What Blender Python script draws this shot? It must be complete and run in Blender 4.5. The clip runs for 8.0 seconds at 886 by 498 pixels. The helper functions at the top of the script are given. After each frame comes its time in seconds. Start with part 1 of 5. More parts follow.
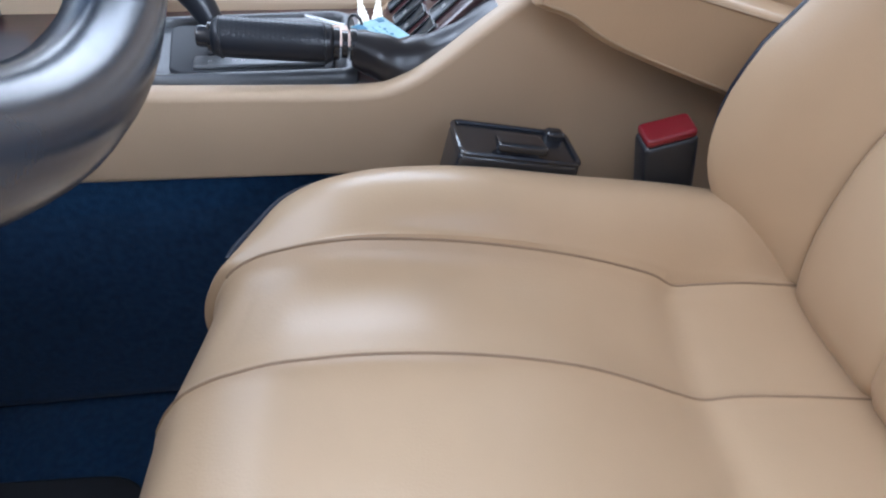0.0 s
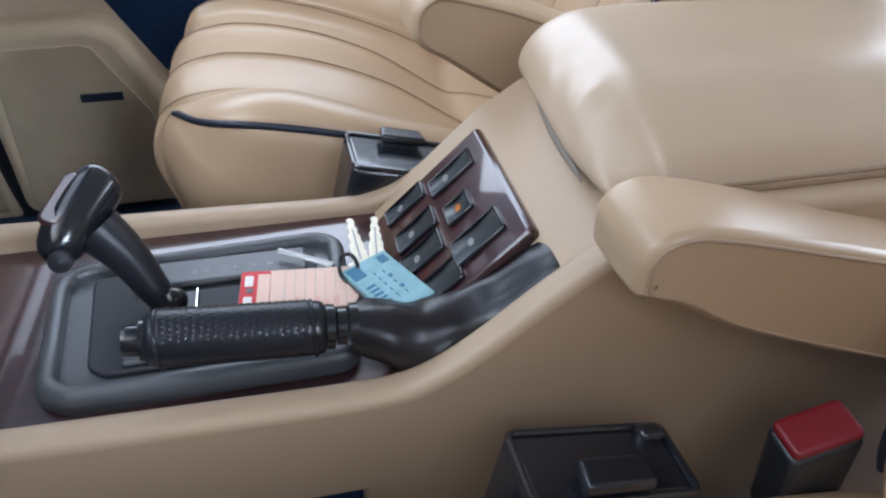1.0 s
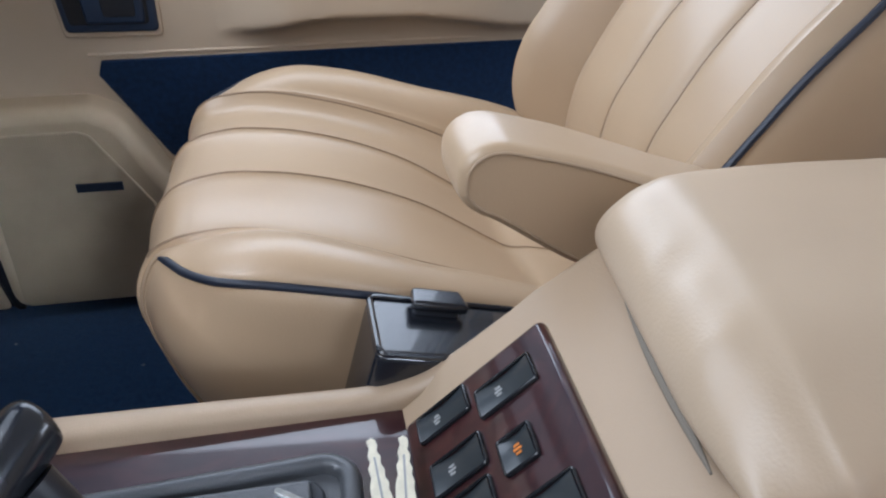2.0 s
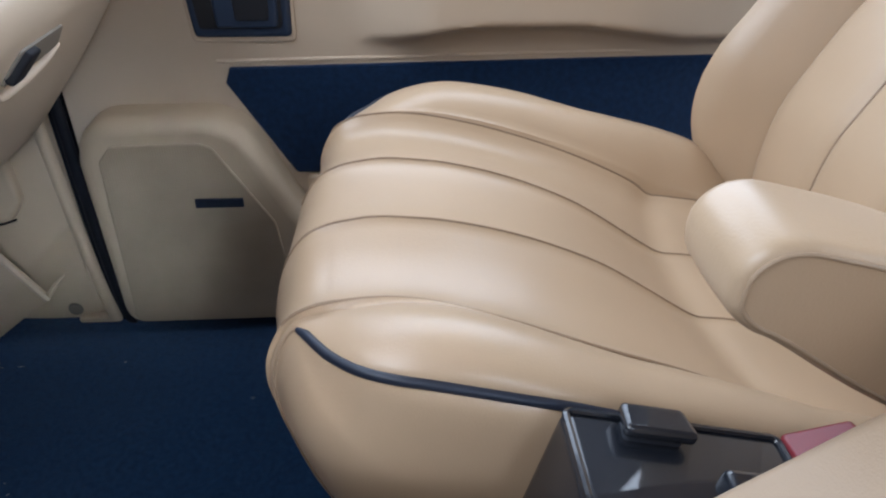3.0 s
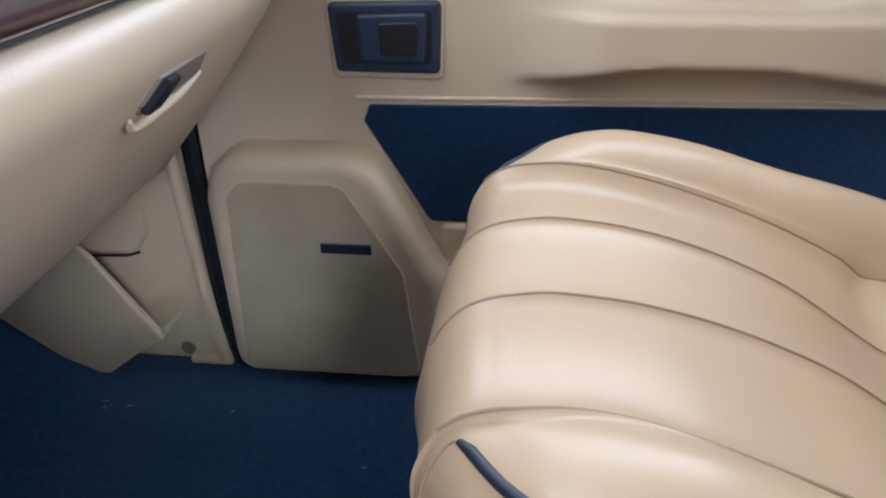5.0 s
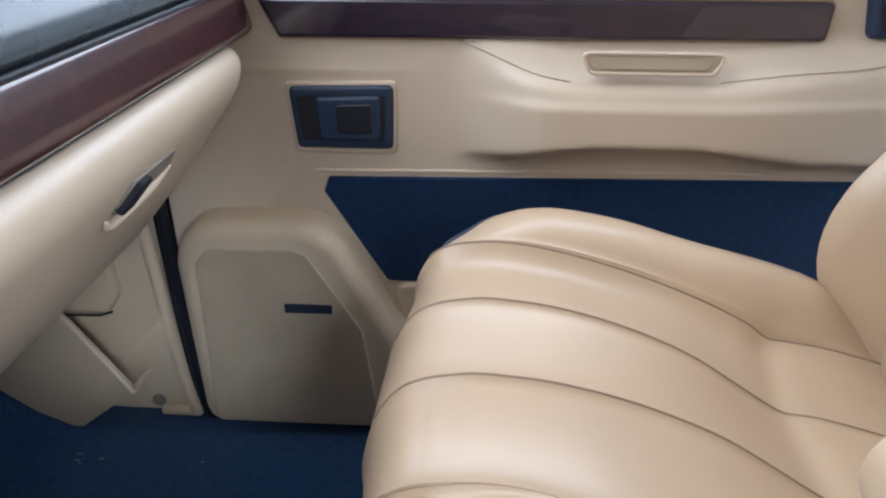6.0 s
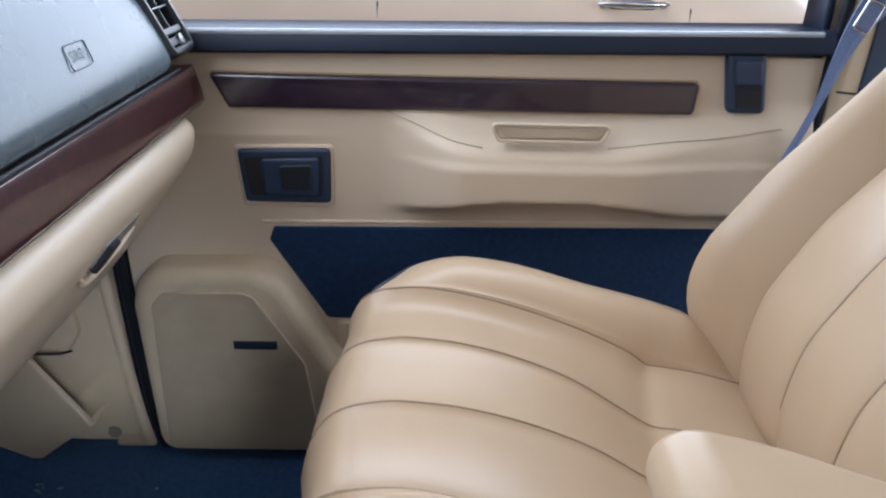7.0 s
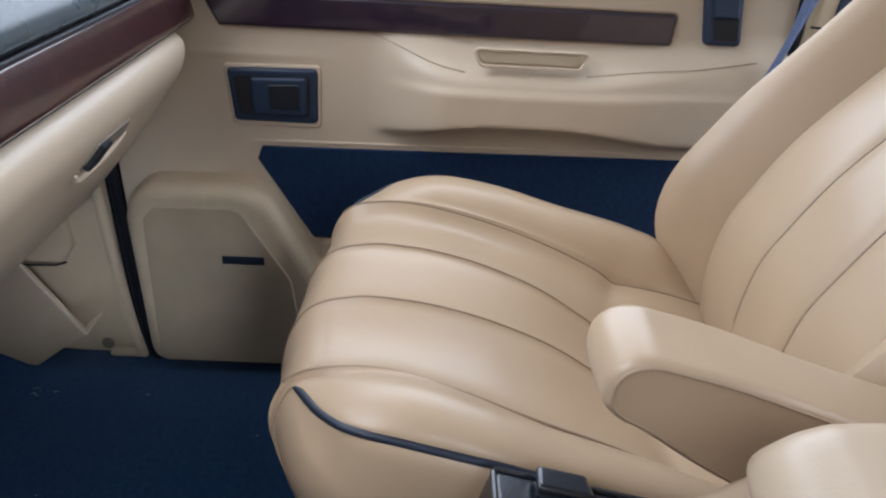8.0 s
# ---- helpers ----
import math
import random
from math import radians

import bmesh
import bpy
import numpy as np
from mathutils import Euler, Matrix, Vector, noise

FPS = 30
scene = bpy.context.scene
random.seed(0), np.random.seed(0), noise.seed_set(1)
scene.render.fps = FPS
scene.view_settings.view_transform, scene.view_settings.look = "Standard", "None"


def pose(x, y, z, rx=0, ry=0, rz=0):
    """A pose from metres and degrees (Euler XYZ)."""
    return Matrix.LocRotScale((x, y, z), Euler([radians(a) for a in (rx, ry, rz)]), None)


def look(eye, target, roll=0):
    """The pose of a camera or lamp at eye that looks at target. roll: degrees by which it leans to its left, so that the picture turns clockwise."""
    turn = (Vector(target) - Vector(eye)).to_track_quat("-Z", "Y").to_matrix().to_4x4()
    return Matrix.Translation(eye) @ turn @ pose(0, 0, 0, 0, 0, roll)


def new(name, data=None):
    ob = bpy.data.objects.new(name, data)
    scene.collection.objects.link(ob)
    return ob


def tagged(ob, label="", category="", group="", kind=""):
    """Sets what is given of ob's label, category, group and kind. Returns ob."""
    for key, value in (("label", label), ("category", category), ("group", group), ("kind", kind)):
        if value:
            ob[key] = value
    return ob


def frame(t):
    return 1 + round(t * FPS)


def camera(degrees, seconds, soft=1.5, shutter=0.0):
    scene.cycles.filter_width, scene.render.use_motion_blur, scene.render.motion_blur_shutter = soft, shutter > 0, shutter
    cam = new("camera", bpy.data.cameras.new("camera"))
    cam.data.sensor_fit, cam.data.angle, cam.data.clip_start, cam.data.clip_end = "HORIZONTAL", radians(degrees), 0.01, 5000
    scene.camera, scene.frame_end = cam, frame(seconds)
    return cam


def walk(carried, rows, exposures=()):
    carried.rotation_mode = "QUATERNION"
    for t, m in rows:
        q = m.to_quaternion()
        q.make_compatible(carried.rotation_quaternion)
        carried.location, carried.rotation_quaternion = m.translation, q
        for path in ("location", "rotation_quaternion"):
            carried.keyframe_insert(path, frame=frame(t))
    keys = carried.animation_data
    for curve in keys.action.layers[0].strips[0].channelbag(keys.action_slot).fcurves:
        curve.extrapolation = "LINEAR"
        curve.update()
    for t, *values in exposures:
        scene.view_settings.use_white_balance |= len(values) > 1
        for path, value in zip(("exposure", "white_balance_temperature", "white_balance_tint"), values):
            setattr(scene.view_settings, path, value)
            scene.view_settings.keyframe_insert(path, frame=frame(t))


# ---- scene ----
cam = camera(64.5, 8.0, soft=2.2)
PATH = [
    (0, (0.157, -0.617, 0.624), (0.45, 0.88, -0.67), 3.3),
    (0.5, (0.16, -0.482, 0.639), (0.457, 1.06, -0.6), 0.5),
    (1, (0.155, -0.374, 0.644), (0.553, 1.208, -0.513), 1.2),
    (1.5, (0.17, -0.284, 0.663), (0.603, 1.33, -0.435), 1.5),
    (1.7, (0.172, -0.255, 0.665), (0.589, 1.376, -0.416), 1.6),
    (2.8, (0.144, -0.103, 0.66), (0.302, 1.569, -0.426), 0.6),
    (3, (0.124, -0.079, 0.646), (0.236, 1.595, -0.444), 0.5),
    (3.5, (0.091, -0.05, 0.621), (0.084, 1.621, -0.479), -0.2),
    (4, (0.073, -0.019, 0.611), (-0.028, 1.653, -0.481), -0.7),
    (4.2, (0.076, -0.006, 0.595), (-0.073, 1.686, -0.461), -0.3),
    (5.3, (0.074, 0.017, 0.63), (-0.094, 1.751, -0.353), -0.3),
    (5.5, (0.077, 0.01, 0.645), (-0.061, 1.75, -0.331), -0.2),
    (6, (0.103, -0.017, 0.682), (0.002, 1.752, -0.246), 0.2),
    (6.5, (0.117, -0.06, 0.726), (0.078, 1.74, -0.146), 0.6),
    (7, (0.132, -0.109, 0.756), (0.17, 1.694, -0.108), 1.6),
    (7.5, (0.146, -0.142, 0.752), (0.209, 1.649, -0.135), 2.8),
    (8, (0.152, -0.162, 0.736), (0.208, 1.58, -0.245), 3.5),
]
EXPOSURES = [(0.0, 1.02, 5300, 10), (0.3, 0.88, 5400, 10), (0.6, 0.66, 5550, 10), (1.0, 0.46, 5500, 10), (1.7, 0.40, 5550, 10), (3.0, 0.52, 5450, 10), (4.2, 0.68, 5500, 10), (5.5, 0.76, 5450, 10), (6.5, 0.62, 5450, 10), (7.5, 0.44, 5500, 10), (8.0, 0.41, 5550, 10)]
walk(cam, [(t, look(eye, target, roll)) for t, eye, target, roll in PATH], EXPOSURES)

# ---- world, sun, light ----
world = bpy.data.worlds.new("world")
scene.world = world
world.use_nodes = True
wn, wl = world.node_tree.nodes, world.node_tree.links
sky = wn.new("ShaderNodeTexSky")
sky.sky_type, sky.sun_disc = "NISHITA", False
sky.sun_elevation, sky.sun_rotation = radians(48), radians(-150)
sky.air_density, sky.dust_density = 1.0, 4.0
wl.new(sky.outputs[0], wn["Background"].inputs[0])
wn["Background"].inputs[1].default_value = 0.052

sun = new("sun", bpy.data.lights.new("sun", "SUN"))
sun.data.energy, sun.data.angle, sun.data.color = 0.9, radians(35), (1.0, 0.97, 0.92)


def area_lamp(name, eye, target, width, height, watts, spread=180):
    """An added area lamp: sky light at a window's opening, or plain fill."""
    ob = new(name, bpy.data.lights.new(name, "AREA"))
    ob.data.shape, ob.data.size, ob.data.size_y, ob.data.energy, ob.data.color = "RECTANGLE", width, height, watts, (0.96, 0.98, 1.0)
    ob.data.spread = radians(spread)
    ob.matrix_world = look(eye, target)


# Lamps in unseen rear windows, added to brighten the dashboard and the lid.
area_lamp("tailgate_window_light", (2.15, 0.0, 0.90), (0.0, 0.0, 0.45), 1.2, 0.38, 14.0)
area_lamp("rear_passenger_window_light", (1.20, 0.79, 0.88), (0.70, -0.2, 0.50), 0.75, 0.38, 7.0)
# Narrow unseen beam, added to brighten the passenger footwell.
area_lamp("footwell_fill_light", (0.36, -0.80, 0.88), (-0.42, 0.74, 0.12), 0.42, 0.30, 0.30, 26)
# Unseen fill lamp, added to brighten the driver's cushion.
area_lamp("driver_cushion_fill_light", (0.28, -0.78, 0.98), (0.25, -0.62, 0.30), 0.60, 0.14, 0.38, 70)
area_lamp("passenger_window_light", (0.18, 0.80, 0.86), (0.10, -0.2, 0.63), 0.80, 0.42, 3.6)
area_lamp("windscreen_light", (-0.42, 0.0, 1.04), (0.35, 0.0, 0.35), 1.25, 0.50, 4.2)
sun.matrix_world = look((-2.4, -0.6, 3.2), (0.2, 0.1, 0.4))


# ---- materials ----
def material(name, color, rough, metal=0.0, coat=0.0, spec=0.5, mottle=0.12, mottle_scale=9.0, grain=0.0, grain_scale=600.0, sheen=0.0):
    m = bpy.data.materials.new(name)
    m.use_nodes = True
    n, l = m.node_tree.nodes, m.node_tree.links
    b = n["Principled BSDF"]
    b.inputs["Roughness"].default_value, b.inputs["Metallic"].default_value = rough, metal
    b.inputs["Coat Weight"].default_value, b.inputs["Coat Roughness"].default_value = coat, 0.04
    b.inputs["Specular IOR Level"].default_value = spec
    b.inputs["Sheen Weight"].default_value = sheen
    tc = n.new("ShaderNodeTexCoord")
    noise_a = n.new("ShaderNodeTexNoise")
    noise_a.inputs["Scale"].default_value, noise_a.inputs["Detail"].default_value = mottle_scale, 5
    l.new(tc.outputs["Object"], noise_a.inputs["Vector"])
    ramp = n.new("ShaderNodeValToRGB")
    lo, hi = 1 - mottle, 1 + mottle
    ramp.color_ramp.elements[0].position, ramp.color_ramp.elements[1].position = 0.3, 0.7
    ramp.color_ramp.elements[0].color = (*[c * lo for c in color], 1)
    ramp.color_ramp.elements[1].color = (*[min(1, c * hi) for c in color], 1)
    l.new(noise_a.outputs["Fac"], ramp.inputs["Fac"])
    l.new(ramp.outputs["Color"], b.inputs["Base Color"])
    if grain:
        noise_b = n.new("ShaderNodeTexNoise")
        noise_b.inputs["Scale"].default_value, noise_b.inputs["Detail"].default_value = grain_scale, 3
        l.new(tc.outputs["Object"], noise_b.inputs["Vector"])
        bump = n.new("ShaderNodeBump")
        bump.inputs["Strength"].default_value, bump.inputs["Distance"].default_value = grain, 0.001
        l.new(noise_b.outputs["Fac"], bump.inputs["Height"])
        l.new(bump.outputs["Normal"], b.inputs["Normal"])
        rr = n.new("ShaderNodeMapRange")
        rr.inputs["To Min"].default_value, rr.inputs["To Max"].default_value = max(0.02, rough - 0.07), min(1, rough + 0.07)
        l.new(noise_a.outputs["Fac"], rr.inputs["Value"])
        l.new(rr.outputs["Result"], b.inputs["Roughness"])
    return m


def wood_material(name, dark, light):
    m = material(name, dark, 0.28, coat=1.0)
    n, l = m.node_tree.nodes, m.node_tree.links
    tc = n.new("ShaderNodeTexCoord")
    mp = n.new("ShaderNodeMapping")
    mp.inputs["Scale"].default_value = (14, 30, 40)
    l.new(tc.outputs["Object"], mp.inputs["Vector"])
    warp = n.new("ShaderNodeTexNoise")
    warp.inputs["Scale"].default_value, warp.inputs["Detail"].default_value, warp.inputs["Distortion"].default_value = 1.0, 8, 2.2
    l.new(mp.outputs["Vector"], warp.inputs["Vector"])
    ramp = n.new("ShaderNodeValToRGB")
    e = ramp.color_ramp.elements
    e[0].position, e[0].color = 0.25, (*dark, 1)
    e[1].position, e[1].color = 0.85, (*light, 1)
    mid = e.new(0.5)
    mid.color = (*[(a + 2 * b) / 3.2 for a, b in zip(light, dark)], 1)
    l.new(warp.outputs["Fac"], ramp.inputs["Fac"])
    l.new(ramp.outputs["Color"], n["Principled BSDF"].inputs["Base Color"])
    return m


def grille_material(name, color):
    m = material(name, color, 0.7)
    n, l = m.node_tree.nodes, m.node_tree.links
    tc = n.new("ShaderNodeTexCoord")
    vor = n.new("ShaderNodeTexVoronoi")
    vor.inputs["Scale"].default_value, vor.inputs["Randomness"].default_value = 330, 0.0
    l.new(tc.outputs["Object"], vor.inputs["Vector"])
    bump = n.new("ShaderNodeBump")
    bump.inputs["Strength"].default_value, bump.inputs["Distance"].default_value = 0.7, 0.001
    l.new(vor.outputs["Distance"], bump.inputs["Height"])
    l.new(bump.outputs["Normal"], n["Principled BSDF"].inputs["Normal"])
    return m


def carpet_material(name, color):
    m = material(name, color, 0.95, spec=0.1, mottle=0.22, mottle_scale=140, grain=1.0, grain_scale=900, sheen=0.15)
    return m


LEATHER = material("beige_leather", (0.452, 0.330, 0.210), 0.33, mottle=0.05, mottle_scale=7, grain=0.13, grain_scale=620)
SEAM = material("brown_seam", (0.27, 0.19, 0.122), 0.7, mottle=0.1, grain=0.2)
WELT = material("beige_welt", (0.34, 0.245, 0.155), 0.55, mottle=0.1, grain=0.2)
# Lid leather lightened: the sheen on its top is put into the colour.
LID = material("pale_sheen_leather", (0.50, 0.388, 0.272), 0.34, mottle=0.06, mottle_scale=9, grain=0.16, grain_scale=620)
CONSOLE = material("tan_console_vinyl", (0.42, 0.315, 0.212), 0.42, mottle=0.05, mottle_scale=6, grain=0.25, grain_scale=800)
VINYL = material("beige_vinyl", (0.545, 0.445, 0.326), 0.42, mottle=0.05, mottle_scale=6, grain=0.25, grain_scale=800)
PLASTIC = material("beige_plastic", (0.53, 0.425, 0.290), 0.5, mottle=0.05, mottle_scale=8, grain=0.2, grain_scale=1100)
GRILLE = grille_material("beige_grille", (0.40, 0.318, 0.215))
# Floor carpet raised in blue: lens haze is put into the colour.
CARPET = carpet_material("navy_carpet", (0.015, 0.045, 0.110))
CARPET_DOOR = carpet_material("navy_door_carpet", (0.008, 0.024, 0.065))
BLACK = material("black_plastic", (0.014, 0.016, 0.021), 0.34, mottle=0.2, grain=0.15, grain_scale=900)
BLACK_MATT = material("black_matt_plastic", (0.02, 0.023, 0.03), 0.6, mottle=0.2, grain=0.3, grain_scale=900)
BLACK_BLUE = material("blue_black_plastic", (0.017, 0.031, 0.064), 0.45, mottle=0.15, grain=0.15, grain_scale=900)
HOUSING = material("satin_black_plastic", (0.012, 0.014, 0.019), 0.24, coat=0.5, mottle=0.15, grain=0.1, grain_scale=900)
GREY = material("dark_grey_plastic", (0.075, 0.08, 0.088), 0.3, mottle=0.15, grain=0.3, grain_scale=900)
PAD = material("blue_grey_vinyl", (0.085, 0.108, 0.125), 0.27, mottle=0.08, mottle_scale=12, grain=0.14, grain_scale=420)
RIM_LEATHER = material("black_leather", (0.012, 0.014, 0.019), 0.33, spec=0.35, mottle=0.15, grain=0.06, grain_scale=900)
BOOT_LEATHER = material("black_boot_leather", (0.009, 0.009, 0.012), 0.34, mottle=0.25, mottle_scale=20, grain=0.2, grain_scale=300)
RUBBER = material("black_rubber", (0.009, 0.010, 0.014), 0.6, spec=0.2, mottle=0.2)
PIPING = material("navy_piping", (0.012, 0.018, 0.035), 0.45, mottle=0.2)
WOOD = wood_material("burr_wood", (0.020, 0.006, 0.009), (0.072, 0.020, 0.020))
# Door copy of the wood; the purple reflection on it is put into the colour.
DOOR_WOOD = wood_material("purple_reflection_wood", (0.009, 0.005, 0.016), (0.034, 0.014, 0.031))
# Pale grey for the light streak painted along the sill.
BRIGHT_LINE = material("pale_sill_highlight", (0.30, 0.32, 0.34), 0.3, mottle=0.08)
KNOB = material("glossy_black_plastic", (0.012, 0.013, 0.016), 0.18, mottle=0.15)
PINK_PRINT = material("faded_pink_print", (0.68, 0.40, 0.33), 0.5, mottle=0.1)
EMBOSS = material("dark_blue_grey_emboss", (0.046, 0.062, 0.076), 0.4)
SILL = material("black_sill_plastic", (0.009, 0.014, 0.030), 0.5, spec=0.3, mottle=0.15)
RIM_BLUE = material("blue_black_rim_leather", (0.026, 0.034, 0.048), 0.22, mottle=0.15, grain=0.05, grain_scale=900)
# Plug plastic; also the painted shade in the catch recess and under the lid.
GREY_BEIGE = material("grey_beige_plug_shade", (0.20, 0.175, 0.14), 0.55, mottle=0.08)
LINT = material("pale_lint", (0.45, 0.45, 0.45), 0.9, mottle=0.1)
# Tan for door seams, and for the shade painted in the pull slot.
PLASTIC_DARK = material("tan_seam_and_slot_shade", (0.44, 0.36, 0.255), 0.55, mottle=0.06)
ROCKER = material("charcoal_switch_plastic", (0.032, 0.038, 0.043), 0.3, mottle=0.12)
CHROME = material("chrome", (0.8, 0.8, 0.8), 0.12, metal=1.0, mottle=0.04)
STEEL = material("nickel_key", (0.80, 0.76, 0.62), 0.42, metal=0.35, mottle=0.1, mottle_scale=200)
# Red darkened: the shade between seat and console is put into the colour.
RED = material("shaded_red_plastic", (0.165, 0.008, 0.015), 0.4, mottle=0.08)
RED_PRINT = material("red_print", (0.55, 0.02, 0.03), 0.5, mottle=0.05)
TAG_CARD = material("pink_card", (0.72, 0.52, 0.42), 0.55, mottle=0.05)
WHITE_PRINT = material("white_print", (0.75, 0.72, 0.68), 0.5, mottle=0.04)
BLUE_TAG = material("light_blue_card", (0.20, 0.38, 0.43), 0.5, mottle=0.15, mottle_scale=90)
BLUE_PRINT = material("blue_print", (0.04, 0.16, 0.27), 0.6, mottle=0.1)
GREY_PRINT = material("grey_print", (0.35, 0.36, 0.36), 0.5, mottle=0.05)
AMBER = material("amber_print", (0.6, 0.2, 0.03), 0.4, mottle=0.05)
BELT = material("blue_grey_webbing", (0.11, 0.145, 0.26), 0.5, mottle=0.15, mottle_scale=300, grain=0.6, grain_scale=1500)
CLEAR = material("pale_plastic", (0.55, 0.56, 0.54), 0.12, mottle=0.1)
CLEAR.node_tree.nodes["Principled BSDF"].inputs["Transmission Weight"].default_value = 0.6
CAR_PAINT = material("pale_car_paint", (0.80, 0.645, 0.50), 0.25, coat=0.8, mottle=0.02)
CONCRETE = material("grey_concrete", (0.35, 0.33, 0.3), 0.6, mottle=0.15, mottle_scale=3, grain=0.4, grain_scale=60)
HEADLINER = material("pale_headliner", (0.5, 0.46, 0.4), 0.9, mottle=0.05)
# Near-black for joints; in recesses and the vent it stands for shade.
GAP = material("dark_gap_and_shade", (0.01, 0.01, 0.012), 0.8)


# ---- mesh helpers ----
def mesh_object(name, bm, mat, smooth=True):
    me = bpy.data.meshes.new(name)
    bmesh.ops.recalc_face_normals(bm, faces=bm.faces[:])
    bm.to_mesh(me)
    bm.free()
    me.materials.append(mat)
    if smooth:
        me.polygons.foreach_set("use_smooth", [True] * len(me.polygons))
        me.set_sharp_from_angle(angle=radians(42))
    return new(name, me)


def part(name, bm, mat, parent, label="", smooth=True):
    ob = mesh_object(name, bm, mat, smooth)
    ob.parent = parent
    if label:
        tagged(ob, label)
    return ob


def thing(name, label, category, at=(0, 0, 0), group="", kind=""):
    ob = new(name)
    ob.location = at
    ob.empty_display_size = 0.05
    return tagged(ob, label, category, group, kind)


def smooth_line(points, steps=6):
    """A Catmull-Rom line through the points."""
    p = [np.array(q, float) for q in points]
    p = [2 * p[0] - p[1], *p, 2 * p[-1] - p[-2]]
    out = []
    for a, b, c, d in zip(p, p[1:], p[2:], p[3:]):
        for k in range(steps):
            t = k / steps
            out.append(0.5 * (2 * b + (c - a) * t + (2 * a - 5 * b + 4 * c - d) * t * t + (3 * b - a - 3 * c + d) * t ** 3))
    out.append(p[-2])
    return out


def grid(rows, close_u=False, close_v=False, caps=False, bm=None):
    """Faces between rows of points."""
    bm = bm or bmesh.new()
    vs = [[bm.verts.new(p) for p in row] for row in rows]
    nu, nv = len(vs), len(vs[0])
    for i in range(nu if close_u else nu - 1):
        for j in range(nv if close_v else nv - 1):
            bm.faces.new((vs[i][j], vs[(i + 1) % nu][j], vs[(i + 1) % nu][(j + 1) % nv], vs[i][(j + 1) % nv]))
    if caps:
        bm.faces.new(vs[0])
        bm.faces.new(vs[-1][::-1])
    return bm


def tube(points, r, n=10, bm=None, taper=None, flat=1.0):
    """A round bar along points; flat squeezes it."""
    pts = [Vector(p) for p in points]
    rows, up = [], Vector((0.13, 0.31, 0.94)).normalized()
    for i, p in enumerate(pts):
        d = (pts[min(i + 1, len(pts) - 1)] - pts[max(i - 1, 0)]).normalized()
        a = d.cross(up)
        a = a.normalized() if a.length > 1e-4 else d.orthogonal().normalized()
        b = d.cross(a)
        rr = r * (taper[i] if taper else 1)
        rows.append([p + rr * (math.cos(2 * math.pi * k / n) * a + flat * math.sin(2 * math.pi * k / n) * b) for k in range(n)])
    return grid(rows, close_v=True, caps=True, bm=bm)


def rounded(poly, r, n=5):
    """A polygon with its corners rounded; r is one radius or one for each corner."""
    out, m = [], len(poly)
    radii = r if isinstance(r, (list, tuple)) else [r] * m
    for i in range(m):
        a, b, c = (Vector(poly[j % m]) for j in (i - 1, i, i + 1))
        u, v = (a - b), (c - b)
        lim = 0.48 * min(u.length, v.length)
        u.normalize(), v.normalize()
        half = u.angle(v) / 2
        cut = min(lim, radii[i] / max(0.05, math.tan(half)))
        p, q = b + u * cut, b + v * cut
        for k in range(n + 1):
            t = k / n
            out.append(tuple((1 - t) ** 2 * p + 2 * t * (1 - t) * b + t * t * q))
    return out


def inset(poly, d):
    """The polygon moved inwards by d."""
    pts = [Vector(p) for p in poly]
    area = sum(a.x * b.y - b.x * a.y for a, b in zip(pts, pts[1:] + pts[:1]))
    s, out, m = (1 if area > 0 else -1), [], len(pts)
    for i in range(m):
        e = (pts[(i + 1) % m] - pts[i - 1])
        if e.length < 1e-9:
            out.append(pts[i])
            continue
        e.normalize()
        out.append(pts[i] + s * d * Vector((-e.y, e.x)))
    # where a corner is tighter than d its points meet instead of crossing
    for turn in range(8):
        for i in range(m if d > 0 else 0):
            j = (i + 1) % m
            if (out[j] - out[i]).dot(pts[j] - pts[i]) < 0:
                out[i] = out[j] = (out[i] + out[j]) / 2
    return out


def slab(poly, depth, bevel=0.0, m=Matrix(), bm=None, crown=0.0, both=False):
    """A plate of the outline poly (local x, y) from local z 0 to depth, its upper edge rounded by bevel."""
    bm = bm or bmesh.new()
    bevel = min(bevel, depth * (0.5 if both else 1))
    rings = []
    if both and bevel:
        for k in range(4):
            a = math.pi / 2 * k / 4
            rings.append((bevel * (1 - math.sin(a)), bevel * (1 - math.cos(a))))
        rings.append((0.0, bevel))
    else:
        rings.append((0.0, 0.0))
    if bevel:
        for k in range(5):
            a = math.pi / 2 * k / 4
            rings.append((bevel * (1 - math.cos(a)), depth - bevel + bevel * math.sin(a)))
        rings.append((bevel + min(0.0006, 0.2 * bevel), depth))
    else:
        rings.append((0.0, depth))
    rows = [[m @ Vector((q[0], q[1], z)) for q in inset(poly, d)] for d, z in rings]
    grid(rows, close_v=True, bm=bm)
    bm.verts.ensure_lookup_table()
    n = len(poly)
    total = len(bm.verts)
    bm.faces.new([bm.verts[total - n + k] for k in range(n)])
    bm.faces.new([bm.verts[total - n * len(rows) + k] for k in reversed(range(n))])
    return bm


def rect(x0, y0, x1, y1, r=0.0, n=4):
    p = [(x0, y0), (x1, y0), (x1, y1), (x0, y1)]
    return rounded(p, r, n) if r else p


def box(x0, y0, z0, x1, y1, z1, bevel=0.003, r=None, bm=None):
    """A box with rounded upright and upper edges."""
    return slab(rect(x0, y0, x1, y1, bevel * 1.5 if r is None else r), z1 - z0, bevel, Matrix.Translation((0, 0, z0)), bm, both=True)


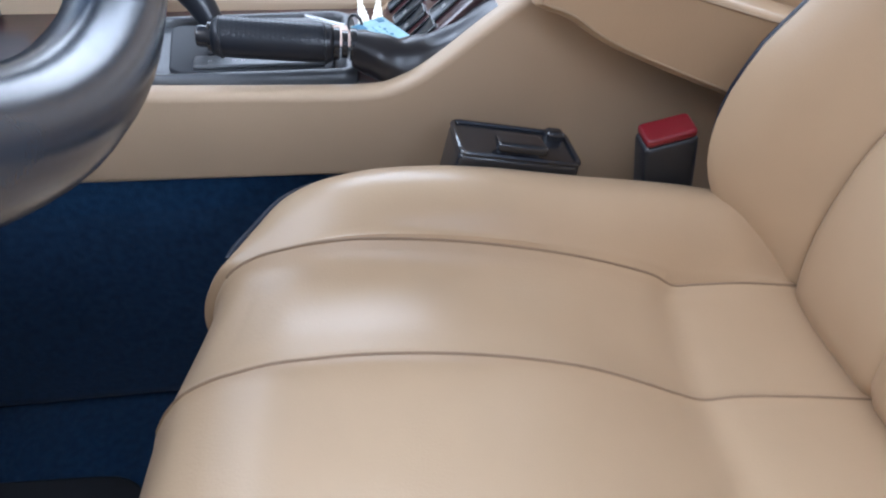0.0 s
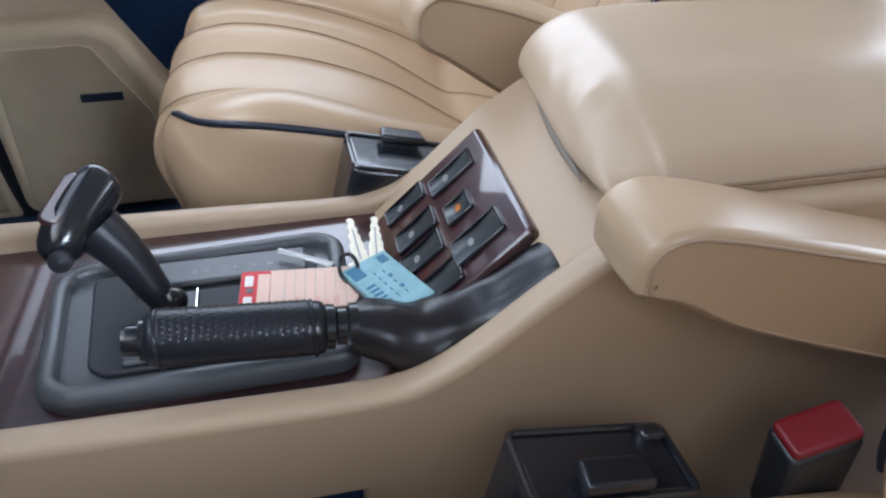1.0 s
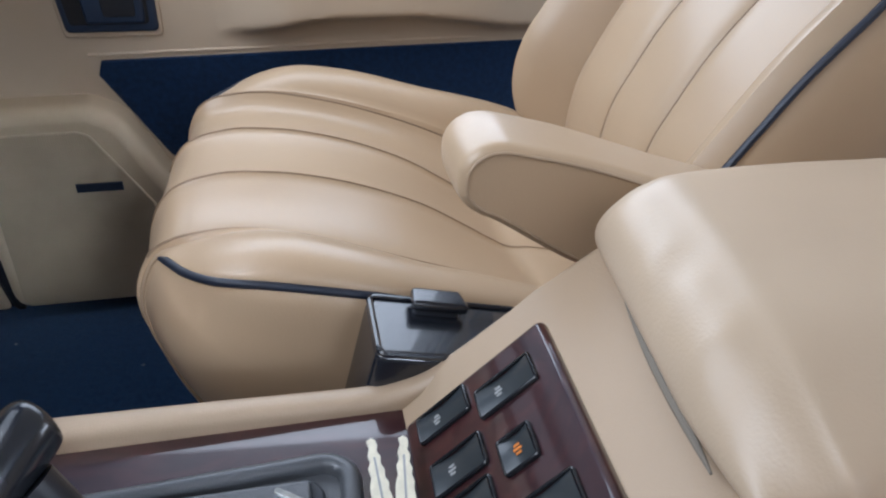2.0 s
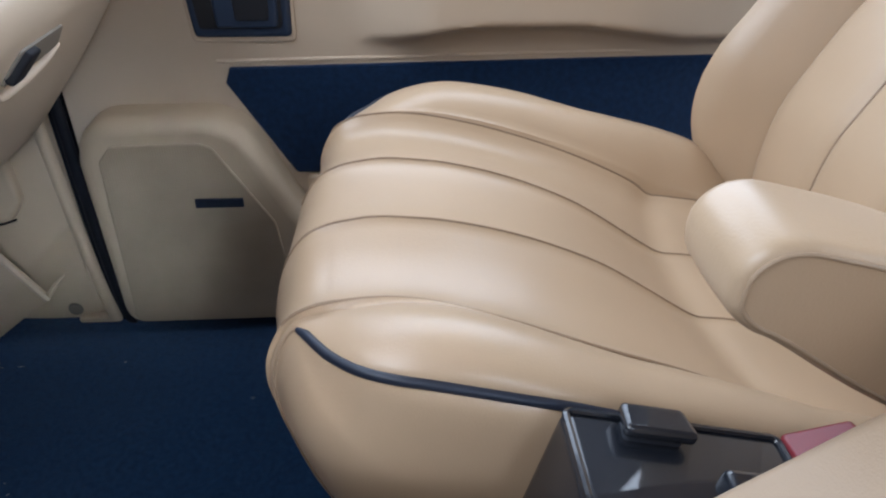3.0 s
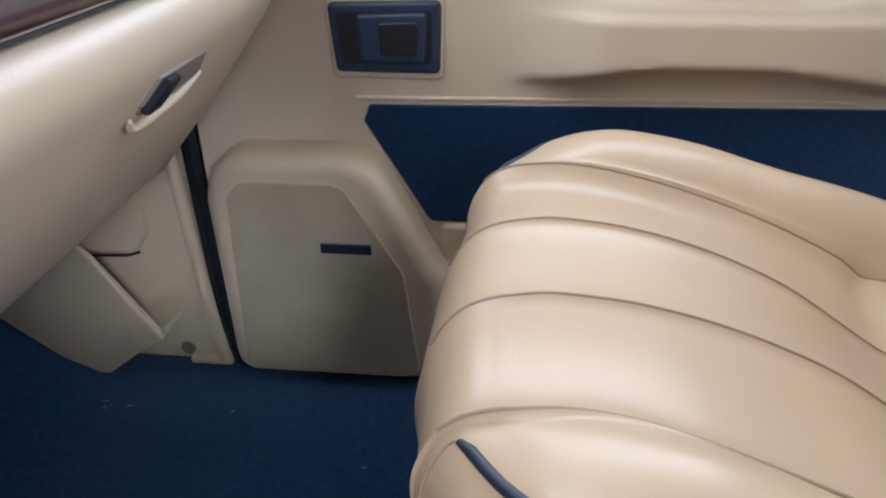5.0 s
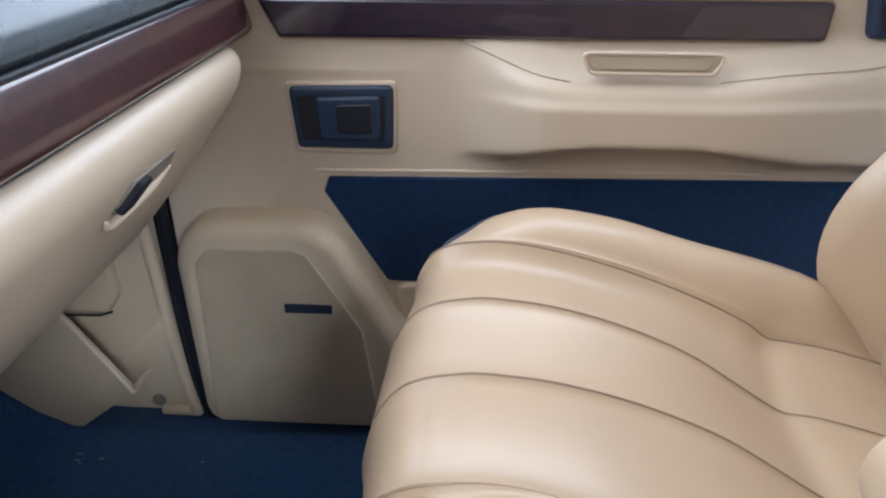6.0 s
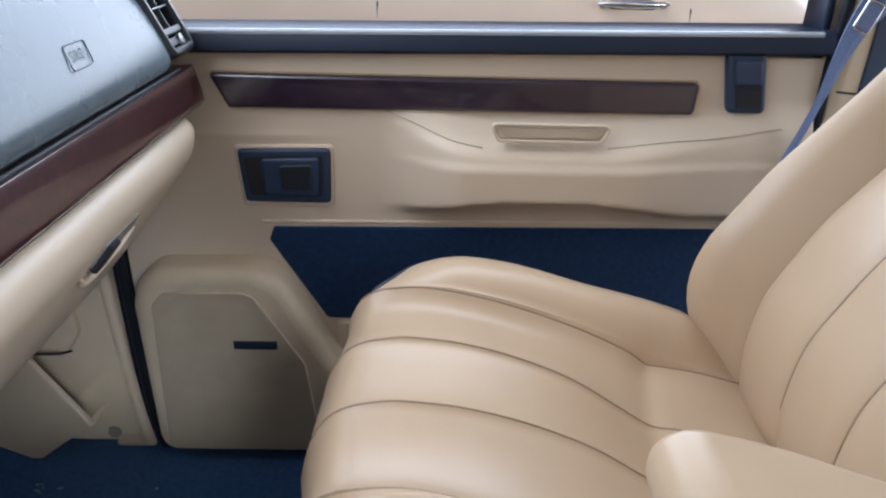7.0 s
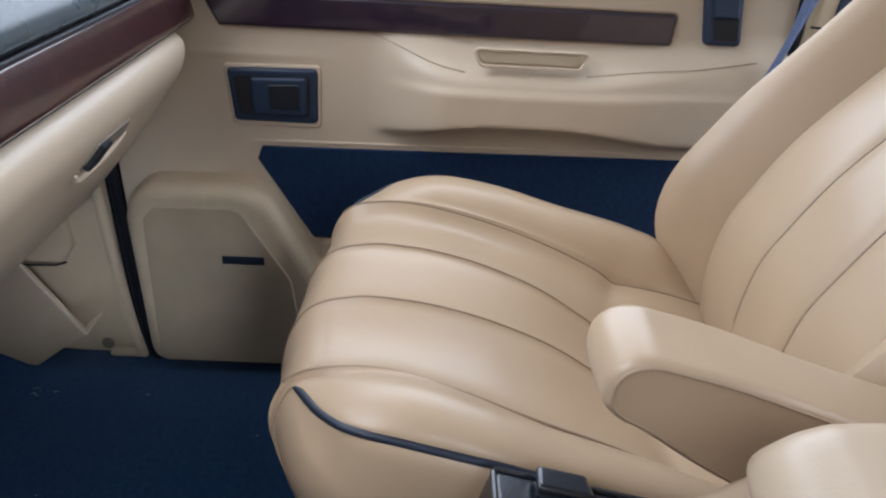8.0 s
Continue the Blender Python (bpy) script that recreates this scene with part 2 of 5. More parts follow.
def axes(o, u, v):
    """A frame at o with local x along u, local y near v and local z square to both."""
    u = Vector(u).normalized()
    w = u.cross(Vector(v)).normalized()
    v = w.cross(u)
    return Matrix(((u.x, v.x, w.x, o[0]), (u.y, v.y, w.y, o[1]), (u.z, v.z, w.z, o[2]), (0, 0, 0, 1)))


def side_plane(y, toward=-1):
    """A frame in the door's plane: local x is x, local y is z, local z points to -y."""
    return Matrix(((1, 0, 0, 0), (0, 0, toward, y), (0, 1, 0, 0), (0, 0, 0, 1)))


def lathe(profile, m, n=24, bm=None):
    """A turned shape; profile of (radius, height) along local z."""
    rows = [[m @ Vector((r * math.cos(2 * math.pi * k / n), r * math.sin(2 * math.pi * k / n), z)) for k in range(n)] for r, z in profile]
    return grid(rows, close_v=True, caps=True, bm=bm)


def blend(v, *stops):
    """Value at v along (position, value) stops."""
    return float(np.interp(v, [s[0] for s in stops], [s[1] for s in stops]))


def ease(v, a, b):
    t = min(1, max(0, (v - a) / (b - a)))
    return t * t * (3 - 2 * t)


# ---- structure: floor, ground, shell ----
def structure(name, bm, mat, label, category, smooth=True):
    return tagged(mesh_object(name, bm, mat, smooth), label, category, kind="structure")


ground = structure("ground", slab(rect(-40, -40, 40, 40), 0.1, 0, Matrix.Translation((0, 0, -0.62))), CONCRETE, "pale grey concrete floor of the hall", "ground")


def build_floor():
    rows = []
    for i in range(61):
        x = -0.75 + 3.0 * i / 60
        row = []
        for j in range(61):
            y = -0.78 + 1.56 * j / 60
            z = 0.003 * noise.noise(Vector((x * 9, y * 9, 0.3))) + 0.18 * ease(-x, 0.42, 0.72)
            row.append((x, y, z))
        rows.append(row)
    return grid(rows)


floor = structure("floor", build_floor(), CARPET, "dark navy carpet on the car floor", "floor")
tunnel = structure("floor_tunnel", slab(rounded([(-0.11, 0.0), (0.13, 0.0), (0.118, 0.24), (0.10, 0.31), (-0.08, 0.31), (-0.096, 0.24)], 0.02), 0.95, 0, axes((-0.72, 0, 0), (0, 1, 0), (0, 0, 1))), CARPET,
                   "carpeted transmission tunnel under the console", "floor")
# Unseen wall, added to keep low driver-side light off console and seats.
driver_light_block = structure("wall_low_light_block", box(-0.78, -0.84, -0.05, 0.86, -0.775, 0.60, 0.02), PLASTIC, "beige unseen wall added on the driver side to block low light", "wall")
# Roof out of view; its front edge is set to shade the seats.
roof = structure("ceiling", box(-0.05, -0.70, 1.10, 2.12, 0.70, 1.15, 0.02), HEADLINER, "pale fabric headliner of the car", "ceiling")
rear_wall = structure("wall_rear", box(2.2, -0.74, -0.05, 2.26, 0.74, 0.7, 0.02), PLASTIC, "beige trimmed rear end of the car", "wall")
for s, n in ((1, "right"), (-1, "left")):
    structure("wall_rear_" + n, box(0.86, min(s * 0.74, s * 0.80), -0.05, 2.22, max(s * 0.74, s * 0.80), 0.66, 0.02), PLASTIC, "beige trimmed rear side of the car", "wall")
bulkhead = structure("wall_bulkhead", box(-0.80, -0.78, 0.0, -0.74, 0.78, 0.55, 0.01), CARPET, "navy carpeted bulkhead under the dashboard", "wall")

mat = tagged(mesh_object("floor_mat", slab(rounded([(-0.62, -0.70), (-0.03, -0.70), (-0.035, -0.205), (-0.62, -0.175)], 0.05, 6), 0.007, 0.003, Matrix.Translation((0, 0, 0.003))), BLACK_MATT), "dark grey floor mat on the navy carpet", "floor mat")

# ---- dashboard ----
def sweep_y(profile, y0, y1, n=2):
    """A closed (x, z) outline carried along y."""
    rows = [[(x, y0 + (y1 - y0) * k / (n - 1), z) for x, z in profile] for k in range(n)]
    return grid(rows, close_v=True, caps=True)


def build_dashboard():
    dash = thing("dashboard", "dashboard with blue-grey padded top, burr wood strip and beige lower roll", "dashboard", (-0.3, 0, 0.3))
    dash_m = Matrix.Translation((0.3, 0, -0.3))
    front = smooth_line([(-0.168, 0.586), (-0.157, 0.594), (-0.154, 0.604), (-0.157, 0.616), (-0.167, 0.638), (-0.183, 0.666), (-0.205, 0.693), (-0.240, 0.714), (-0.32, 0.730), (-0.52, 0.736)], 5)
    pad = [tuple(p) for p in front] + [(-0.70, 0.72), (-0.70, 0.56), (-0.20, 0.56)]
    add = []
    add.append(part("padded_top", sweep_y(pad, -0.75, 0.672, 12), PAD, dash, "blue-grey grained padded dashboard top"))
    add.append(part("upper_ledge", sweep_y([tuple(p) for p in smooth_line([(-0.262, 0.716), (-0.266, 0.729), (-0.30, 0.742), (-0.42, 0.752)], 4)] + [(-0.6, 0.758), (-0.6, 0.725)], -0.75, 0.74, 2), PAD, dash))
    add.append(part("wood_strip", sweep_y([tuple(p) for p in smooth_line([(-0.160, 0.5842), (-0.1563, 0.5836), (-0.1548, 0.5810), (-0.1500, 0.560), (-0.147, 0.543), (-0.152, 0.538)], 4)] + [(-0.19, 0.538), (-0.19, 0.583)], 0.17, 0.748, 2), WOOD, dash,
                    "glossy dark red burr wood strip"))
    add.append(part("trim_line", tube([(-0.160, 0.17, 0.5855), (-0.160, 0.712, 0.5855)], 0.0020), BLACK_MATT, dash))
    add.append(part("lower_line", tube([(-0.1535, 0.17, 0.5375), (-0.1535, 0.75, 0.5375)], 0.0018), BLACK_MATT, dash))
    roll = smooth_line([(-0.168, 0.536), (-0.150, 0.531), (-0.142, 0.518), (-0.147, 0.495), (-0.168, 0.465), (-0.209, 0.411), (-0.250, 0.362), (-0.278, 0.330), (-0.290, 0.318)], 5)
    # the roll's end bends forward towards the door
    rows = []
    ys = [0.17, 0.3, 0.45, 0.6, 0.68, 0.71, 0.73, 0.745, 0.752]
    for y in ys:
        k = 0.030 * ease(y, 0.66, 0.752) ** 2
        ring = [(x - k, y, z - 0.3 * k) for x, z in roll] + [(-0.40, y, 0.318), (-0.40, y, 0.53)]
        rows.append(ring)
    glove = part("glovebox_roll", grid(rows, close_v=True, caps=True), VINYL, dash, "beige vinyl glovebox roll with a recessed catch")
    add.append(glove)
    add.append(part("lower_driver_roll", sweep_y([tuple(p) for p in roll] + [(-0.40, 0.318), (-0.40, 0.53)], -0.75, -0.16, 2), VINYL, dash))
    # recess and catch of the glovebox, lying on the sloping face
    m = axes((-0.1675, 0.478, 0.4655), (0.0, 1, 0.0), (0.58, 0, 0.81))
    # Flat plate; the recess's shade is put into its grey-beige colour.
    add.append(part("catch_recess_shade", slab(rounded([(-0.040, -0.006), (0.062, -0.002), (0.052, 0.022), (-0.028, 0.024)], 0.006), 0.0024, 0.001, m), GREY_BEIGE, glove, "glovebox catch recess, its shade put into the colour"))
    lip = [m @ Vector(p) for p in ((-0.048, -0.004, 0.002), (-0.040, -0.013, 0.003), (-0.010, -0.014, 0.003), (0.035, -0.010, 0.003), (0.064, -0.002, 0.002))]
    add.append(part("recess_lip", tube(smooth_line(lip, 5), 0.0055, 10, taper=[0.3 + 0.5 * math.sin(math.pi * k / 20) for k in range(21)]), VINYL, glove, "rounded lower lip"))
    add.append(part("catch", slab(rounded([(-0.040, -0.002), (-0.016, -0.002), (0.000, 0.022), (-0.022, 0.023)], 0.004), 0.008, 0.003, m), RUBBER, glove, "black glovebox catch"))
    # outer vent
    vent_m = axes((-0.1905, 0.709, 0.6486), (0, 1, 0), (-0.44, 0, 0.90))
    shell = rect(-0.037, -0.058, 0.036, 0.064, 0.014, 6)
    rings = [(0.0, 0.0), (0.0, 0.014), (0.0012, 0.0185), (0.0040, 0.0215), (0.0075, 0.0215), (0.0095, 0.0195), (0.0100, 0.0150), (0.0100, -0.010)]
    shell_bm = grid([[vent_m @ Vector((p[0], p[1], z)) for p in inset(shell, d)] for d, z in rings], close_v=True)
    vent = part("vent", shell_bm, BLACK, dash, "black slatted air vent")
    add.append(vent)
    add.append(part("opening", slab(rect(-0.030, -0.050, 0.029, 0.057, 0.004), 0.0006, 0, vent_m @ Matrix.Translation((0, 0, -0.006))), GAP, vent, "dark opening"))
    add.append(part("cross_bar", slab(rect(-0.027, -0.034, 0.026, -0.026, 0.002), 0.006, 0.002, vent_m @ Matrix.Translation((0, 0, 0.013))), BLACK, vent))
    for y in (-0.003, 0.025):
        add.append(part("slat", slab(rect(-0.026, -0.0009, 0.025, 0.0009), 0.012, 0.0006, vent_m @ Matrix.Translation((0, y, 0.006))), GREY, vent, "thin grey slat"))
    add.append(part("divider", slab(rect(-0.0009, -0.027, 0.0009, 0.053), 0.008, 0.0006, vent_m @ Matrix.Translation((0.002, 0, 0.009))), GREY, vent))
    add.append(part("vent_tab", slab(rect(-0.004, -0.008, 0.004, 0.008, 0.003), 0.008, 0.003, vent_m @ Matrix.Translation((-0.010, 0.026, 0.016))), BLACK, vent, "black guide tab"))
    add.append(part("wheel_slot", slab(rect(-0.024, -0.046, 0.023, -0.037, 0.003), 0.004, 0.001, vent_m @ Matrix.Translation((0, 0, 0.012))), BLACK, vent))
    add.append(part("thumbwheel", lathe([(0.0, 0), (0.006, 0), (0.006, 0.003), (0.0, 0.004)], vent_m @ Matrix.Translation((0.012, -0.0415, 0.0158)), 14), CLEAR, vent, "small pale vent wheel"))
    # embossed airbag mark
    mark_m = axes((-0.1671, 0.4982, 0.6399), (0, 1, 0), (-0.50, 0, 0.866))
    ring = [(x + 0.45 * y, y) for x, y in rect(-0.019, -0.0105, 0.019, 0.0105, 0.0045)]
    mark = tube([mark_m @ Vector((p[0], p[1], 0.0002)) for p in ring + ring[:1]], 0.0006, 6)
    add.append(part("embossed_frame", mark, EMBOSS, dash))
    font = bpy.data.curves.new("embossed_letters", "FONT")
    font.body, font.size, font.align_x, font.align_y, font.extrude = "SRS", 0.0130, "CENTER", "CENTER", 0.0001
    font.shear, font.space_character = 0.2, 1.15
    text = new("embossed_letters", font)
    text.data.materials.append(EMBOSS)
    text.parent = dash
    text.matrix_local = mark_m @ Matrix.Translation((0, 0, 0.0006))
    add.append(text)
    # centre stack
    add.append(part("centre_stack", box(-0.40, -0.13, 0.30, -0.150, 0.16, 0.60, 0.012), BLACK, dash))
    for ob in dash.children:
        ob.matrix_parent_inverse = dash_m
    return dash


dashboard = build_dashboard()


# ---- passenger door ----
DOOR_Y = 0.768


def door_bulge(x, z):
    """How far the armrest stands out of the door card."""
    low = blend(x, (0.05, 0.396), (0.12, 0.402), (0.185, 0.416), (0.22, 0.420), (0.34, 0.420), (0.38, 0.414), (0.46, 0.400), (0.60, 0.396))
    top = blend(x, (0.05, 0.534), (0.13, 0.512), (0.20, 0.500), (0.36, 0.500), (0.57, 0.525))
    sx = ease(x, 0.06, 0.175) * (1 - 0.55 * ease(x, 0.34, 0.56))
    up = 1 - ease(z, top - 0.020, top + 0.030)
    dn = 0.3 * ease(z, low - 0.034, low + 0.008) + 0.7 * ease(z, low - 0.012, low + 0.007)
    mid = blend(z, (0.40, 0.046), (0.425, 0.050), (0.455, 0.052), (0.468, 0.053), (0.476, 0.048), (0.490, 0.045), (0.505, 0.040))
    return mid * sx * up * dn


def build_door():
    door = thing("passenger_door", "beige trimmed passenger door with wood strip, navy carpet panel and speaker", "car door", (0.15, 0.8, 0.0))
    rows = []
    for i in range(107):
        x = -0.285 + 0.90 * i / 106
        row = []
        for j in range(145):
            z = 0.0 + 0.605 * j / 144
            y = DOOR_Y - door_bulge(x, z) + 0.0008 * noise.noise(Vector((x * 6, z * 5, 2.0))) * ease(x, 0.05, 0.2)
            y -= 0.0022 * math.exp(-((z - 0.493) / 0.004) ** 2) * (1 - ease(x, -0.10, 0.08))
            row.append((x, y, z))
        rows.append(row)
    card = grid(rows)
    outer = [(x, 0.84, z) for x, _, z in ((-0.285, 0, 0), (0.615, 0, 0), (0.615, 0, 0.605), (-0.285, 0, 0.605))]
    vs = [card.verts.new(p) for p in outer]
    card.faces.new(vs)
    card.verts.ensure_lookup_table()
    n = 145
    first, last = [card.verts[k] for k in range(n)], [card.verts[106 * n + k] for k in range(n)]
    bottom, top = [card.verts[i * n] for i in range(107)], [card.verts[i * n + n - 1] for i in range(107)]
    card.faces.new([vs[0], *first, vs[3]])
    card.faces.new([vs[1], vs[2], *reversed(last)])
    card.faces.new([vs[0], vs[1], *reversed(bottom)])
    card.faces.new([vs[3], *top, vs[2]])
    part("door_card", card, VINYL, door, "beige vinyl door card with a soft armrest swelling")
    # stitched seams that run into the armrest
    for line in ([(0.055, 0.534), (0.10, 0.520), (0.15, 0.503), (0.195, 0.494)], [(0.352, 0.495), (0.43, 0.503), (0.50, 0.508), (0.575, 0.520)]):
        pts = [(x, DOOR_Y - door_bulge(x, z) - 0.0006, z) for x, z in (tuple(p) for p in smooth_line(line, 6))]
        part("seam", tube(pts, 0.0010, 6), PLASTIC_DARK, door)
    # sill
    def sill(x):
        return 0.0176 * (x + 0.15)
    prof = [(0.840, 0.600), (0.755, 0.600), (0.751, 0.604), (0.752, 0.618), (0.757, 0.626), (0.768, 0.629), (0.78, 0.628), (0.84, 0.627)]
    part("window_sill", grid([[(x, y, z + sill(x) - 0.003) for y, z in prof] for x in (-0.30, 0.0, 0.3, 0.615)], close_v=True, caps=True), SILL, door, "black window sill")
    # Pale tube in place of the highlight on the black sill.
    part("sill_light_streak", tube([(-0.30, 0.7575, 0.6245 + sill(-0.30) - 0.003), (0.60, 0.7575, 0.6245 + sill(0.60) - 0.003)], 0.0040, 8), BRIGHT_LINE, door)
    part("window_rear_post", box(0.606, 0.775, 0.60, 0.617, 0.83, 1.08, 0.004), SILL, door, "black window post")
    # wood strip
    strip = rounded([(-0.143, 0.5715), (-0.122, 0.530), (0.461, 0.533), (0.463, 0.5725)][::-1], [0.006, 0.006, 0.004, 0.004])
    part("wood_strip", slab(strip, 0.012, 0.004, side_plane(DOOR_Y + 0.003)), DOOR_WOOD, door, "glossy dark wood strip, its purple reflection put into the colour")
    edge = [Vector((p[0], DOOR_Y - 0.0008, p[1])) for p in inset(strip, -0.0015)]
    part("strip_joint", tube(edge + edge[:1], 0.0014, 6), WELT, door)
    # inner door handle
    hm = side_plane(DOOR_Y + 0.002)
    handle = part("door_handle", slab(rounded([(-0.119, 0.476), (-0.113, 0.403), (0.000, 0.403), (0.002, 0.479)][::-1], 0.008), 0.010, 0.005, hm), BLACK_BLUE, door, "black plastic inner door handle in its bezel")
    # Dark plate on the bezel; the recess's shade is put into its colour.
    part("handle_recess", slab(rounded([(-0.110, 0.466), (-0.105, 0.414), (-0.010, 0.414), (-0.008, 0.469)][::-1], 0.005), 0.002, 0, side_plane(DOOR_Y - 0.0075)), GAP, handle)
    part("handle_lever", slab(rounded([(-0.088, 0.465), (-0.085, 0.415), (-0.014, 0.415), (-0.012, 0.468)][::-1], 0.006), 0.006, 0.004, side_plane(DOOR_Y - 0.0075)), BLACK_BLUE, handle, "black pull lever")
    # Black square for the lever's hollow; its shade is put in as colour.
    part("lever_hollow_shade", slab(rounded([(-0.064, 0.457), (-0.062, 0.424), (-0.024, 0.424), (-0.022, 0.459)][::-1], 0.005), 0.0022, 0.0016, side_plane(DOOR_Y - 0.0133)), BLACK, handle)
    raised = rounded([(-0.124, 0.480), (-0.117, 0.396), (0.004, 0.396), (0.006, 0.483)][::-1], 0.008)
    part("handle_surround", slab(raised, 0.0045, 0.003, side_plane(DOOR_Y + 0.001)), VINYL, door)
    # locking latch
    latch = part("lock_latch", slab(rounded([(0.489, 0.611), (0.503, 0.537), (0.551, 0.537), (0.538, 0.613)][::-1], 0.008), 0.014, 0.006, side_plane(DOOR_Y + 0.002)), BLACK_BLUE, door, "blue-black lock latch")
    part("latch_slide", slab(rounded([(0.499, 0.603), (0.505, 0.573), (0.538, 0.573), (0.532, 0.604)][::-1], 0.004), 0.007, 0.003, side_plane(DOOR_Y - 0.010)), BLACK_BLUE, latch)
    # Dark plate for the latch's hollow, painted as the shade in it.
    part("latch_well", slab([(0.506, 0.572), (0.512, 0.545), (0.543, 0.545), (0.538, 0.572)][::-1], 0.002, 0, side_plane(DOOR_Y - 0.0113)), GAP, latch)
    # pull slot in the armrest top
    slot_y = DOOR_Y - 0.040
    slot = part("pull_slot", slab(rounded([(0.203, 0.525), (0.216, 0.506), (0.340, 0.506), (0.351, 0.525)][::-1], 0.005), 0.007, 0.001, side_plane(slot_y + 0.008)), VINYL, door, "moulded pull slot in the armrest")
    slot_rim = [(x, slot_y - 0.003, z) for x, z in rounded([(0.203, 0.526), (0.214, 0.505), (0.341, 0.505), (0.352, 0.526)], 0.008, 6)]
    part("slot_rim", tube(slot_rim + slot_rim[:1], 0.0019, 8), VINYL, slot)
    # Slot floor lies at the surface; the hollow's shade is put into its colour.
    part("slot_floor", slab(rounded([(0.212, 0.522), (0.222, 0.510), (0.333, 0.510), (0.342, 0.522)][::-1], 0.003), 0.002, 0, side_plane(slot_y - 0.0002)), PLASTIC_DARK, slot)
    # navy carpet panel
    panel = rounded([(-0.087, 0.347), (-0.080, 0.366), (0.60, 0.376), (0.60, 0.226), (-0.013, 0.224)][::-1], [0.01, 0.01, 0.006, 0.004, 0.004])
    part("carpet_panel", slab(panel, 0.006, 0.003, side_plane(DOOR_Y + 0.001)), CARPET_DOOR, door, "navy carpet panel")
    ridge = [(-0.095, 0.3705), (0.1, 0.3735), (0.35, 0.3765), (0.60, 0.381)]
    part("panel_moulding", tube([(x, DOOR_Y + 0.0008, z + 0.002) for x, z in ridge], 0.0030, 8), VINYL, door)
    # speaker housing
    outline = [(-0.268, 0.012), (-0.272, 0.262), (-0.262, 0.298), (-0.235, 0.320), (-0.102, 0.322), (-0.062, 0.302), (-0.008, 0.196), (0.012, 0.165), (0.012, 0.012)]
    housing = part("speaker_housing", slab(rounded(outline[::-1], [0.03, 0.03, 0.05, 0.05, 0.05, 0.05, 0.05, 0.05, 0.03], 8), 0.052, 0.020, side_plane(DOOR_Y)), PLASTIC, door, "beige moulded speaker housing")
    face = rounded([(-0.250, 0.022), (-0.242, 0.268), (-0.225, 0.288), (-0.118, 0.290), (-0.104, 0.284), (-0.040, 0.178), (-0.022, 0.022)][::-1], [0.02, 0.02, 0.012, 0.012, 0.012, 0.012, 0.012])
    part("speaker_grille", slab(face, 0.004, 0.002, side_plane(DOOR_Y - 0.0505)), GRILLE, housing, "pale grey-beige perforated grille")
    part("badge", slab(rect(-0.1365, 0.203, -0.0765, 0.2155, 0.001), 0.003, 0.001, side_plane(DOOR_Y - 0.054)), PIPING, housing, "dark blank badge")
    part("lower_card", slab(rounded([(0.0, 0.01), (0.0, 0.222), (0.60, 0.222), (0.60, 0.01)][::-1], 0.01), 0.010, 0.006, side_plane(DOOR_Y)), PLASTIC, door)
    # rubber seal and the hinge side
    # Black box added behind the gap to stop light showing through.
    part("hinge_gap_filler", box(-0.345, 0.790, -0.04, -0.27, 0.85, 0.62, 0.004), RUBBER, door)
    seal = smooth_line([(-0.300, 0.757, 0.60), (-0.296, 0.756, 0.45), (-0.290, 0.752, 0.33), (-0.287, 0.750, 0.20), (-0.282, 0.748, 0.08), (-0.274, 0.746, 0.012), (-0.262, 0.745, 0.004)], 6)
    part("door_seal", tube(seal, 0.0075, 10), RUBBER, door, "black rubber door seal")
    part("door_seal_lip", tube([p + np.array([-0.010, 0.004, 0]) for p in seal], 0.0045, 8), RUBBER, door)
    for ob in door.children:
        ob.matrix_parent_inverse = Matrix.Translation((-0.15, -0.8, 0))
    return door


passenger_door = build_door()


